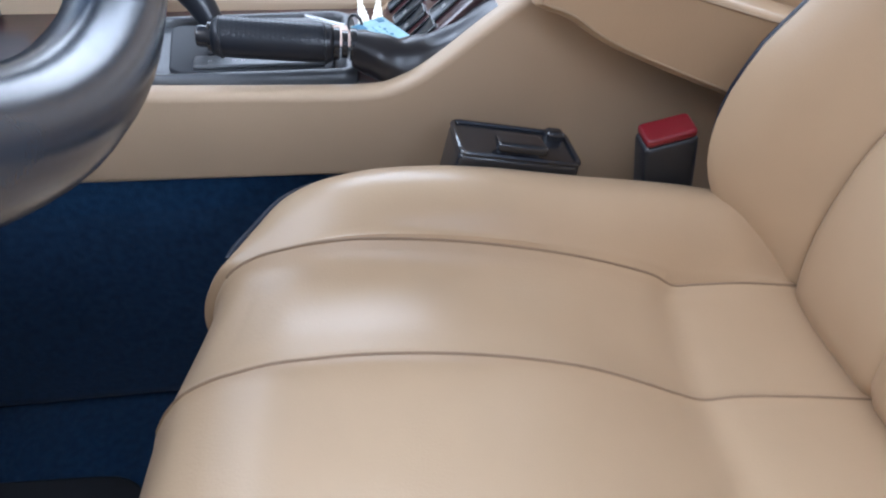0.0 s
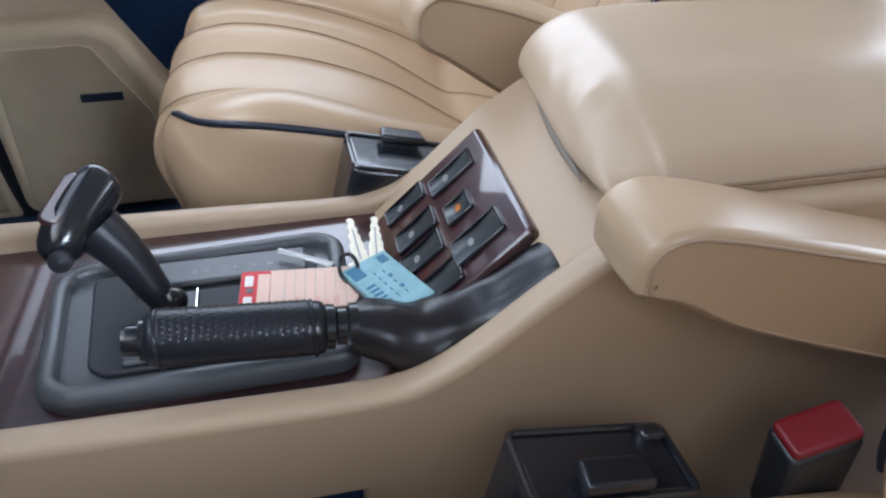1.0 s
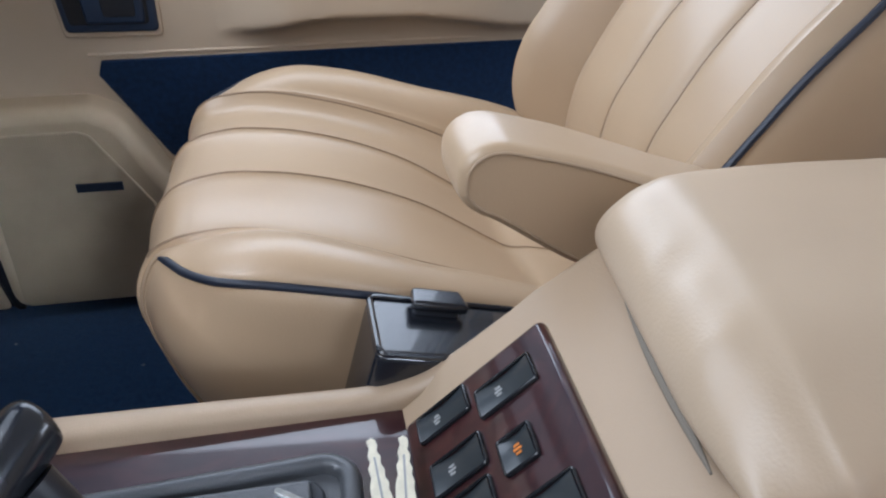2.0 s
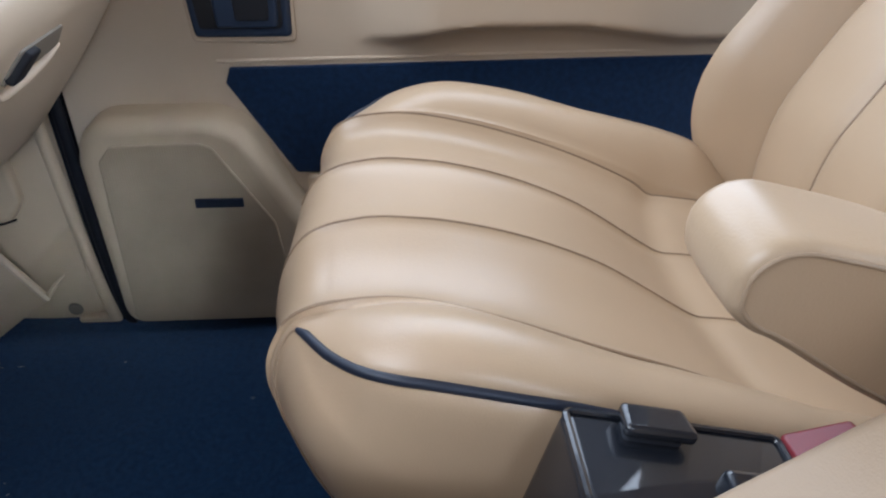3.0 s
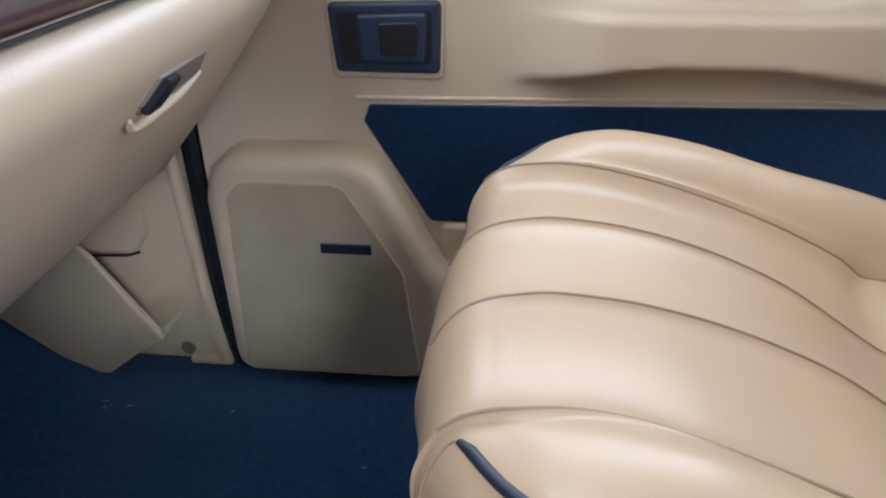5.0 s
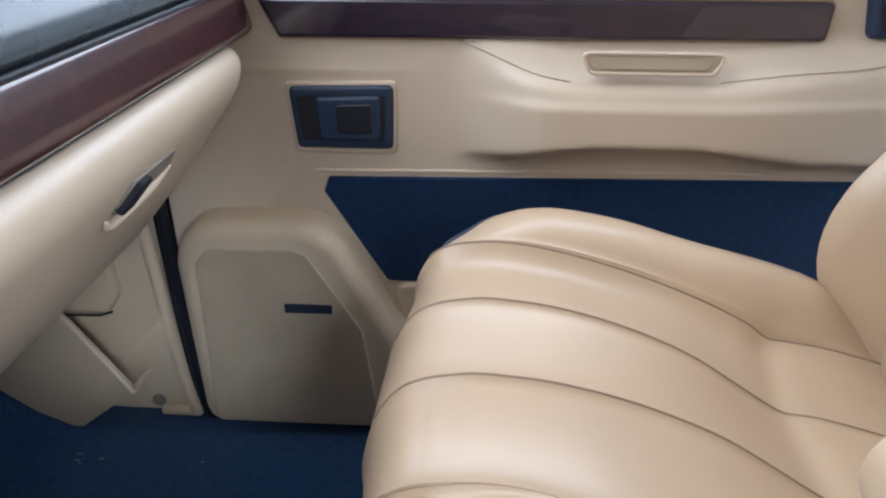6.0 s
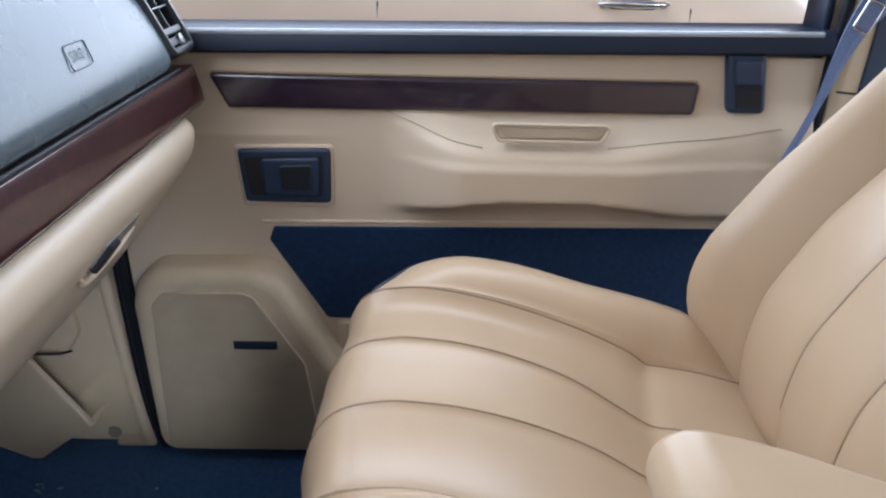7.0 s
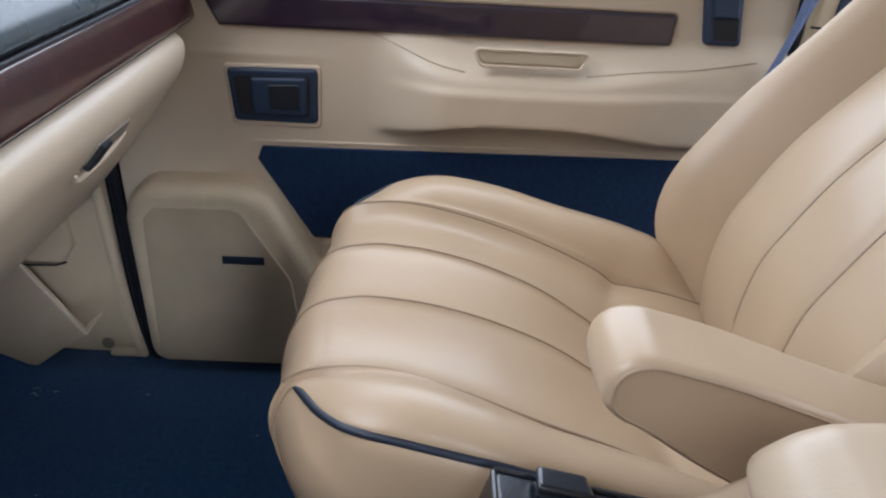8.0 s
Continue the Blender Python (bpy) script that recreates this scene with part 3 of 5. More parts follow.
# ---- footwell side ----
def build_kick_panel():
    kick = thing("kick_panel", "beige plastic footwell side panel beside the door seal", "trim panel", (-0.45, 0.78, 0.0))
    side = rounded([(-0.80, 0.0), (-0.80, 0.42), (-0.318, 0.42), (-0.300, 0.10), (-0.288, 0.0)][::-1], 0.004)
    part("panel", slab(side, 0.03, 0.004, side_plane(0.785)), PLASTIC, kick)
    edge = [(-0.322, 0.750, 0.42), (-0.312, 0.749, 0.22), (-0.303, 0.748, 0.08), (-0.292, 0.746, 0.006)]
    part("edge_moulding", tube(smooth_line(edge, 6), 0.009, 10), PLASTIC, kick, "rounded beige edge moulding")
    part("foot_moulding", box(-0.345, 0.742, 0.0, -0.285, 0.765, 0.010, 0.004), PLASTIC, kick)
    cover = rounded([(-0.52, 0.17), (-0.52, 0.40), (-0.372, 0.40), (-0.366, 0.20), (-0.385, 0.172)][::-1], [0.01, 0.025, 0.02, 0.004, 0.004])
    part("cover", slab(cover, 0.016, 0.006, side_plane(0.757)), PLASTIC, kick)
    part("cover_joint", tube([(-0.53, 0.7405, 0.170), (-0.45, 0.7405, 0.168), (-0.395, 0.7405, 0.170), (-0.378, 0.7405, 0.176)], 0.0018, 6), GAP, kick)
    part("plug", lathe([(0.0, 0.0), (0.0105, 0.0), (0.009, 0.003), (0.0, 0.003)], side_plane(0.7545) @ Matrix.Translation((-0.350, 0.018, 0)), 18), GREY_BEIGE, kick, "small round plug")
    for ob in kick.children:
        ob.matrix_parent_inverse = Matrix.Translation((0.45, -0.78, 0))
    # loose lower panel that hangs in front of it
    flap = thing("lower_trim_flap", "loose beige plastic trim flap hanging under the dashboard", "trim panel", (-0.45, 0.70, 0.0))
    shape = rounded([(-0.60, 0.005), (-0.60, 0.22), (-0.438, 0.205), (-0.420, 0.183), (-0.352, 0.072), (-0.372, 0.058), (-0.440, 0.006)][::-1], [0.004, 0.003, 0.003, 0.01, 0.01, 0.004, 0.004])
    part("flap_panel", slab(shape, 0.006, 0.002, side_plane(0.712)), PLASTIC, flap)
    part("flap_rim", tube([(-0.436, 0.704, 0.205), (-0.420, 0.704, 0.184), (-0.354, 0.704, 0.072)], 0.004, 8), VINYL, flap, "turned pale edge")
    part("flap_hook", tube([(-0.356, 0.706, 0.072), (-0.342, 0.712, 0.090), (-0.330, 0.720, 0.101)], 0.004, 8, taper=[1, 0.8, 0.3]), PLASTIC, flap)
    for ob in flap.children:
        ob.matrix_parent_inverse = Matrix.Translation((0.45, -0.70, 0))


build_kick_panel()


# ---- centre pillar and belt ----
def build_pillar():
    pillar = structure("trim_pillar", slab(rounded([(0.628, 0.0), (0.628, 0.60), (0.655, 1.10), (0.86, 1.10), (0.86, 0.0)][::-1], 0.01), 0.05, 0.012, side_plane(0.805)), PLASTIC, "beige trimmed centre pillar", "pillar")
    part("dark_cover", slab([(0.658, 0.565), (0.664, 1.08), (0.855, 1.08), (0.855, 0.565)][::-1], 0.004, 0.002, side_plane(0.7565)), BLACK_BLUE, pillar, "dark blue-black pillar cover")
    part("pillar_joint", tube([(0.632, 0.7545, 0.568), (0.656, 0.7545, 0.566)], 0.0014, 6), GAP, pillar)
    part("pillar_seal", tube([(0.622, 0.766, 0.0), (0.622, 0.766, 0.6), (0.644, 0.766, 1.09)], 0.0065, 10), RUBBER, pillar, "black rubber seal")
    belt = thing("seat_belt", "blue-grey webbing seat belt with a metal tongue hanging by the pillar", "seat belt", (0.62, 0.72, 0.6))
    line = smooth_line([(0.690, 0.735, 0.80), (0.655, 0.733, 0.70), (0.622, 0.728, 0.640), (0.597, 0.731, 0.555), (0.570, 0.738, 0.480), (0.550, 0.742, 0.425), (0.54, 0.745, 0.38)], 6)
    rows = []
    for k, p in enumerate(line):
        w = 0.020 - 0.0155 * ease(k, 5, 19)
        p = p + np.array([0.012 * ease(k, 12, 26), 0, 0])
        rows.append([p + np.array([-w, 0.004, 0.30 * w]), p + np.array([0, -0.0015, 0]), p + np.array([w, 0.004, -0.30 * w]), p + np.array([w, 0.006, -0.30 * w]), p + np.array([0, 0.001, 0]), p + np.array([-w, 0.006, 0.30 * w])])
    part("webbing", grid(rows, close_v=True, caps=True), BELT, belt)
    tm = axes((0.627, 0.722, 0.660), (0.92, 0, -0.35), (0.35, 0, 0.92))
    frame_line = rect(-0.010, -0.016, 0.010, 0.018, 0.004)
    part("tongue", tube([tm @ Vector((p[0], p[1], 0)) for p in frame_line + frame_line[:1]], 0.0012, 8), CHROME, belt, "bright metal belt tongue")
    part("tongue_plate", slab(rect(-0.009, -0.014, 0.009, 0.016, 0.003), 0.003, 0.001, tm @ Matrix.Translation((0, 0, -0.001))), BELT, belt)
    part("upper_guide", slab(rect(-0.024, -0.008, 0.024, 0.014, 0.006), 0.012, 0.004, tm @ Matrix.Translation((0.004, 0.034, -0.004))), BLACK, belt, "black belt guide")
    for ob in belt.children:
        ob.matrix_parent_inverse = Matrix.Translation((-0.62, -0.72, -0.6))


build_pillar()

# ---- seats ----
SEAMS = (-0.149, -0.049, 0.049, 0.149)


def lateral(extra=()):
    """Across a backrest: (place, how far the skin stands in from the outline)."""
    rows = []
    for a, b in zip(SEAMS, SEAMS[1:]):
        for t in (0.0, 0.03, 0.08, 0.2, 0.35, 0.5, 0.65, 0.8, 0.92, 0.97):
            rows.append((a + (b - a) * t, 0.0034 * (1 - min(1, min(t, 1 - t) / 0.08)) - 0.0019 * math.sin(math.pi * t)))
    side = [(0.149, 0.0085), (0.1515, 0.0055), (0.156, 0.0), (0.165, -0.0058), (0.176, -0.0098), (0.188, -0.0095), (0.199, -0.0048), (0.207, 0.002), (0.213, 0.0105), (0.219, 0.020), (0.2222, 0.032), (0.2240, 0.045), *extra]
    return [(-v, e) for v, e in reversed(side)] + rows[1:] + side


def skin(profile, deep, extra=()):
    """Rows of points of a cushion whose side outline is profile in (x, z)."""
    pts = [np.array(p) for p in profile]
    nrm = []
    for i in range(len(pts)):
        d = pts[min(i + 1, len(pts) - 1)] - pts[max(i - 1, 0)]
        d = d / (np.linalg.norm(d) + 1e-9)
        nrm.append(np.array([d[1], -d[0]]))
    rows = []
    for v, e in lateral(extra):
        row = []
        for k, (p, n) in enumerate(zip(pts, nrm)):
            q = p + n * deep(e, v, k / (len(pts) - 1))
            row.append((q[0], v, q[1]))
        rows.append(row)
    return rows


# side outlines of the cushion in (x, z), from the rear over the top to the underside
INNER_SEAM = [(0.60, 0.215), (0.513, 0.240), (0.44, 0.263), (0.395, 0.275), (0.367, 0.279), (0.345, 0.291), (0.32, 0.308), (0.28, 0.334), (0.24, 0.353), (0.20, 0.3675), (0.16, 0.3775), (0.13, 0.3815), (0.105, 0.383),
              (0.085, 0.3805), (0.070, 0.377), (0.055, 0.370), (0.043, 0.357), (0.033, 0.338), (0.026, 0.315), (0.022, 0.29), (0.024, 0.255), (0.032, 0.22), (0.046, 0.185), (0.065, 0.15), (0.10, 0.115)]
OUTER_SEAM = [(0.60, 0.232), (0.513, 0.255), (0.45, 0.273), (0.405, 0.281), (0.383, 0.285), (0.36, 0.301), (0.32, 0.3215), (0.28, 0.338), (0.24, 0.352), (0.20, 0.364), (0.16, 0.3735), (0.13, 0.3785), (0.105, 0.380),
              (0.085, 0.3785), (0.070, 0.376), (0.055, 0.370), (0.043, 0.357), (0.034, 0.335), (0.033, 0.31), (0.040, 0.285), (0.050, 0.25), (0.064, 0.22), (0.082, 0.19), (0.10, 0.155), (0.13, 0.12)]
CREST = [(0.60, 0.20), (0.535, 0.245), (0.49, 0.290), (0.45, 0.324), (0.41, 0.341), (0.365, 0.354), (0.325, 0.364), (0.29, 0.373), (0.25, 0.384), (0.21, 0.392), (0.165, 0.398), (0.135, 0.397), (0.115, 0.393),
         (0.095, 0.387), (0.078, 0.380), (0.057, 0.3725), (0.0445, 0.357), (0.0365, 0.335), (0.036, 0.31), (0.0425, 0.285), (0.053, 0.25), (0.067, 0.22), (0.085, 0.19), (0.103, 0.155), (0.13, 0.12)]
CREST_OUT = [0.190] * 12 + [0.188, 0.183, 0.170, 0.156, 0.1535, 0.154, 0.155, 0.157, 0.159, 0.162, 0.165, 0.168, 0.17]
PIPED = [(0.60, 0.20), (0.53, 0.24), (0.48, 0.275), (0.44, 0.297), (0.40, 0.309), (0.36, 0.3195), (0.325, 0.330), (0.285, 0.3435), (0.245, 0.3555), (0.21, 0.366), (0.165, 0.375), (0.135, 0.379), (0.113, 0.3805),
         (0.093, 0.379), (0.075, 0.3745), (0.057, 0.3715), (0.046, 0.357), (0.039, 0.335), (0.039, 0.31), (0.045, 0.285), (0.057, 0.25), (0.072, 0.22), (0.090, 0.19), (0.108, 0.155), (0.13, 0.12)]
PIPED_OUT = [0.227] * 10 + [0.224, 0.220, 0.216, 0.206, 0.186, 0.160, 0.158, 0.159, 0.161, 0.164, 0.168, 0.172, 0.176, 0.18, 0.185]


def cushion_rows():
    """Rows of (x, v, z) across a cushion, from one piped edge to the other, and the rows that carry a seam."""
    def row3(line, out):
        return np.array(smooth_line([(x, v, z) for (x, z), v in zip(line, out)], 6))
    inner, outer = row3(INNER_SEAM, [0.049] * 25), row3(OUTER_SEAM, [0.149] * 25)
    crest, edge = row3(CREST, CREST_OUT), row3(PIPED, PIPED_OUT)
    n = len(inner)
    ts = np.linspace(0, 24, n)
    def normals(r):
        d = np.gradient(r[:, [0, 2]], axis=0)
        d /= np.linalg.norm(d, axis=1)[:, None] + 1e-9
        return np.stack([d[:, 1], 0 * d[:, 0], -d[:, 0]], 1)
    # the pleats are fullest on top and flatten behind the cross crease and under the front
    full = np.interp(ts, [0, 3.5, 4, 6, 9, 14, 16, 18, 24], [0.30, 0.30, 0.30, 0.75, 1.0, 0.85, 0.40, 0.12, 0.05])
    groove = np.interp(ts, [0, 4, 5, 14, 16, 18, 24], [0.8, 0.8, 1, 1, 0.5, 0.1, 0.0])
    half, seam_rows = [], []
    def pleat(a, b, swell, steps, lean=1.0, tuck=0.0):
        for f in steps:
            mid = a + (b - a) * f
            edge_near = min(f, 1 - f) * 0.1
            up = swell * full * (1 - abs(2 * f ** lean - 1) ** 2.4) - 0.0022 * groove * math.exp(-(edge_near / 0.0022) ** 2) - tuck * groove * math.exp(-((1 - f) / 0.08) ** 2)
            wave = 0.0009 * np.array([noise.noise(Vector((q[0] * 16, f * 2.2 + swell * 900, q[2] * 9))) for q in mid])
            half.append(mid - normals(mid) * (up + wave * min(1, edge_near / 0.02))[:, None])
    steps = (0.0, 0.02, 0.045, 0.09, 0.16, 0.25, 0.36, 0.5, 0.64, 0.75, 0.84, 0.91, 0.955, 0.98)
    mirror = inner * np.array([1, -1, 1])
    pleat(mirror, inner, 0.0046, steps[7:])
    seam_rows.append(len(half))
    pleat(inner, outer, 0.0115, steps, 1.35, 0.0045)
    seam_rows.append(len(half))
    for f in (0.0, 0.03, 0.07, 0.13, 0.2, 0.3, 0.42, 0.55, 0.7, 0.85):
        w = math.sin(math.pi / 2 * f) ** 0.62
        row = outer + (crest - outer) * w
        row[:, 1] = outer[:, 1] + (crest[:, 1] - outer[:, 1]) * f
        row += normals(row) * (0.0058 * groove * math.exp(-(f * 0.04 / 0.0028) ** 2))[:, None]
        half.append(row)
    for f in (0.0, 0.15, 0.3, 0.45, 0.6, 0.72, 0.82, 0.9, 0.96, 1.0):
        w = 1 - math.cos(math.pi / 2 * f) ** 0.9
        row = crest + (edge - crest) * w
        row[:, 1] = crest[:, 1] + (edge[:, 1] - crest[:, 1]) * math.sin(math.pi / 2 * f)
        half.append(row)
    rows = [r * np.array([1, -1, 1]) for r in half[:0:-1]] + half
    first = len(half) - 1
    return rows, [first + k for k in seam_rows] + [first - k for k in seam_rows]


ARM_HIGH = [[(0.2505, 0.4800), (0.2520, 0.4895), (0.2575, 0.4980), (0.2665, 0.5035), (0.278, 0.5048), (0.292, 0.5020), (0.335, 0.490), (0.42, 0.460), (0.57, 0.415)],
            [(0.2505, 0.4775), (0.2520, 0.4700), (0.2570, 0.4630), (0.2660, 0.4560), (0.279, 0.4490), (0.335, 0.412), (0.40, 0.382), (0.57, 0.335)]]
ARM_LOW = [[(0.252, 0.474), (0.2525, 0.486), (0.258, 0.4955), (0.268, 0.5005), (0.280, 0.5012), (0.294, 0.4985), (0.319, 0.492), (0.435, 0.459), (0.586, 0.420)], [(0.252, 0.471), (0.2535, 0.465), (0.262, 0.461), (0.280, 0.454), (0.323, 0.429), (0.444, 0.380), (0.586, 0.328)]]


def build_seat(name, label, yc, s, dx=0.0, dz=0.0, tilt=0.0, bow=0.006, skew=0.035, lead=0.0, bolster_fit=1.35, back_dx=0.0, back_dz=0.0, wings=1.0, arm_at=(0.212, 0.007, -0.006, 0.0305), arm_lines=ARM_HIGH, house=(0.204, 0.335, 0.2345, 0.299, 0.374), fall=0.24):
    """A leather seat; s is the side (in y) on which the console lies."""
    seat = thing(name, label, "car seat", (dx + 0.3, yc, dz), "front seats")
    def put(ob):
        ob.matrix_parent_inverse = Matrix.Translation((-0.3, 0, 0))
        return ob
    flip = lambda rows: [[(x, v * s, z) for x, v, z in row] for row in rows]
    # cushion, its tilt, bow, skew and lead set to fit the camera's view
    base, seam_rows = cushion_rows()
    def adjust(r):
        near_front = np.clip((0.32 - r[:, 0]) / 0.2, 0, 1)
        pull = 1.0 if skew > 0 else 1 - ease(abs(r[60][1]), 0.150, 0.185)
        return r + np.stack([near_front * pull * (bow * (r[:, 1] / 0.15) ** 2 - skew * r[:, 1] - lead), 0 * r[:, 0], tilt * (r[:, 0] - 0.25)], 1)
    def fit_bolster(r):
        """The console-side bolster, made flatter and narrower towards the rear to fit the camera's view."""
        x, v, z = r.T
        g = np.clip((x - 0.11) / 0.16, 0, 1)
        g = bolster_fit * g * g * (3 - 2 * g)
        f = np.clip((v - 0.149) / 0.078, 0, 1)
        low = [np.interp(x, [p[0] for p in line[12::-1]], [p[1] for p in line[12::-1]]) for line in (OUTER_SEAM, PIPED)]
        over = np.where(v > 0.149, z - (low[0] + (low[1] - low[0]) * f), 0.0)
        shift = np.where(v > 0.149, 1 - f, np.clip((v - 0.049) / 0.1, 0, 1))
        return np.stack([x, v + 0.016 * g * shift, z - 0.38 * g * over], 1)
    base = [adjust(fit_bolster(r)) for r in base]
    hub = np.array([0.27, 0.0, 0.15])
    front = base[-1][90:, [0, 2]]
    def draw_in(edge, side):
        """The side panel below the piping, drawn in towards the seat frame."""
        out = []
        for t in (0.006, 0.014, 0.024, 0.038, 0.058, 0.09, 0.14, 0.2, 0.28, 0.38, 0.5, 0.65, 0.82, 0.99):
            row = edge + (hub - edge) * t
            # rounded towards the front corner, fuller away from it
            off = np.min(np.linalg.norm(row[:, None, [0, 2]] - front[None], axis=2), axis=1)
            wide = 0.237 - 0.077 * np.exp(-(off / 0.032) ** 0.8)
            away = 1 - np.exp(-np.linalg.norm(row[:, [0, 2]] - edge[:, [0, 2]], axis=1) / 0.007)
            row[:, 1] = side * (np.abs(edge[:, 1]) + (wide - np.abs(edge[:, 1])) * away)
            out.append(row)
        return out
    whole = draw_in(base[0], -1)[::-1] + base + draw_in(base[-1], 1)
    put(part("seat_cushion", grid(flip(whole)), LEATHER, seat, "pleated beige leather cushion with raised bolsters"))
    for k in seam_rows:
        wide = abs(base[k][60][1]) > 0.1
        put(part("seam", tube(flip([base[k][6:94 if wide else 102]])[0], 0.0011 if wide else 0.0009, 6), SEAM, seat))
    # piping along the lower edge of both bolsters
    for side, row in ((-1, base[0]), (1, base[-1])):
        line = [(x, v * s + 0.0006 * side * s, z + 0.0004) for x, v, z in row[14:92:2]]
        put(part("piping", tube(line, 0.0032, 12, taper=[1.0] * (len(line) - 1) + [0.6]), PIPING, seat, "dark navy piping"))
        corner = [(x - 0.0002, v * s, z) for x, v, z in row[91:126:2]]
        put(part("corner_seam", tube(corner, 0.0005, 6), SEAM, seat))
    put(part("seat_frame", box(0.12, -0.19, -dz, 0.60, 0.19, 0.10, 0.01), BLACK_MATT, seat, "black seat frame"))
    # backrest
    rise_line = smooth_line([(0.545, 0.20), (0.505, 0.245), (0.494, 0.285), (0.492, 0.33), (0.500, 0.385), (0.520, 0.430), (0.546, 0.478), (0.580, 0.523), (0.615, 0.563), (0.665, 0.625), (0.72, 0.70), (0.765, 0.78), (0.79, 0.84), (0.815, 0.865), (0.85, 0.865), (0.875, 0.84)], 4)

    def back_deep(e, v, t):
        if abs(v) < 0.1491:
            return e
        z = rise_line[round(t * (len(rise_line) - 1))][1]
        wing = blend(z, (0.25, 0.0), (0.28, 0.012), (0.305, 0.030), (0.323, 0.042), (0.35, 0.053), (0.378, 0.058), (0.408, 0.058), (0.459, 0.051), (0.52, 0.047), (0.62, 0.050), (0.80, 0.035))
        return e - wings * wing * ease(abs(v), 0.146, 0.202)
    back_rows = [[(x + back_dx, v, z + back_dz) for x, v, z in row] for row in skin(rise_line, back_deep, ((0.2255, 0.07), (0.2255, 0.10), (0.216, 0.13)))]
    back = part("backrest", grid(flip(back_rows)), LEATHER, seat, "pleated beige leather backrest with raised bolsters")
    put(back)
    for v in SEAMS:
        row = min(back_rows, key=lambda r: abs(r[0][1] - v))
        put(part("back_seam", tube([(x - 0.0004, y * s, z) for x, y, z in row[10:54]], 0.0011, 6), SEAM, seat))
    shell = rounded([(0.545, 0.20), (0.53, 0.26), (0.525, 0.36), (0.575, 0.47), (0.66, 0.60), (0.75, 0.74), (0.82, 0.855), (0.90, 0.845), (0.905, 0.80), (0.80, 0.62), (0.70, 0.44), (0.655, 0.30), (0.64, 0.20)], 0.02)
    shell = [(x + back_dx, z + back_dz) for x, z in shell]
    m = Matrix(((1, 0, 0, 0), (0, 0, 1, -0.214), (0, 1, 0, 0), (0, 0, 0, 1)))
    put(part("backrest_shell", slab(shell, 0.428, 0.012, m, both=True), LEATHER, seat, "beige leather sides and rear of the backrest"))
    for side in (-1, 1):
        edge = min(back_rows, key=lambda r: abs(r[0][1] - side * 0.2130))
        put(part("back_piping", tube([(x - 0.001, v + side * 0.0022, z) for x, v, z in edge[12:54]], 0.0032, 8), PIPING, seat, "dark navy piping"))
        rear = [(0.655, 0.34), (0.672, 0.44), (0.70, 0.52), (0.79, 0.68)]
        put(part("rear_seam", tube([(x + back_dx, side * 0.2145, z + back_dz) for x, z in (tuple(p) for p in smooth_line(rear, 5))], 0.0022, 6), SEAM, seat))
    # hinged armrest on the console side
    outline = [tuple(p) for p in smooth_line(arm_lines[0], 5)] + [tuple(p) for p in smooth_line(arm_lines[1], 5)[:0:-1]]
    half, mid = arm_at[3], arm_at[0] + arm_at[3]
    def arm_row(out, d):
        return [(x + arm_at[1], s * (mid + out), z + arm_at[2]) for x, z in inset(outline, d)]
    rows = [arm_row(-half, 0.0105), arm_row(-half, 0.0058)]
    for q in [k / 12 - 1 for k in range(25)]:
        # a lightly crowned band with rounded edges
        u = max(0.0, (abs(q) - 0.78) / 0.22)
        rows.append(arm_row(q * half, 0.0014 * q * q + 0.0042 * (1 - math.sqrt(max(0.0, 1 - u * u)))))
    rows += [arm_row(half, 0.0058), arm_row(half, 0.0105)]
    armrest = put(part("armrest", grid(rows, close_v=True, caps=True), LEATHER, seat, "padded beige leather armrest, lowered"))
    for side in (-1, 1):
        line = arm_row(side * (half - 0.0001), 0.0056)
        piece = part("armrest_seam", tube(line[2:] + line[:3], 0.0011, 8), WELT, armrest)
        piece.matrix_parent_inverse = Matrix()
    # belt stalk housing beside the cushion
    x0, x1, v0, v1, zt = house
    ya, yb = sorted((s * v0, s * v1))
    top_m = Matrix.Translation((x0, 0, zt)) @ Matrix.Rotation(math.atan(fall), 4, "Y")
    ln = x1 - x0
    housing = put(part("side_housing", slab(rect(0, ya, ln, yb, 0.008), 0.26, 0.006, top_m @ Matrix.Translation((0, 0, -0.26))), HOUSING, seat, "dark plastic side housing"))
    rim = rect(0.002, ya + 0.002, ln - 0.002, yb - 0.002, 0.006)
    part("housing_rim", tube([top_m @ Vector((p[0], p[1], 0.0002)) for p in rim + rim[:1]], 0.0024, 8), HOUSING, housing)
    # recline lever: a raised paddle on a short neck
    ya2, yb2 = sorted((s * (v0 + 0.001), s * (v0 + 0.021)))
    paddle = [(0.028, ya2), (0.030, yb2), (0.066, yb2), (0.070, ya2)]
    part("lever_neck", slab(rounded([(0.031, ya2 + 0.003), (0.033, yb2 - 0.003), (0.062, yb2 - 0.003), (0.065, ya2 + 0.003)], 0.003), 0.006, 0.002, top_m), BLACK_MATT, housing)
    part("housing_lever", slab(rounded(paddle, 0.004), 0.008, 0.003, top_m @ Matrix.Translation((0, 0, 0.004)), both=True), HOUSING, housing, "black lever")
    ya3, yb3 = sorted((s * (v0 + 0.034), s * (v1 - 0.004)))
    part("housing_cap", slab(rect(0.078, ya3, ln - 0.006, yb3, 0.005), 0.008, 0.004, top_m), HOUSING, housing)
    return seat


passenger_seat = build_seat("passenger_seat", "beige leather passenger seat with pleats, navy piping and lowered armrest", 0.417, -1)
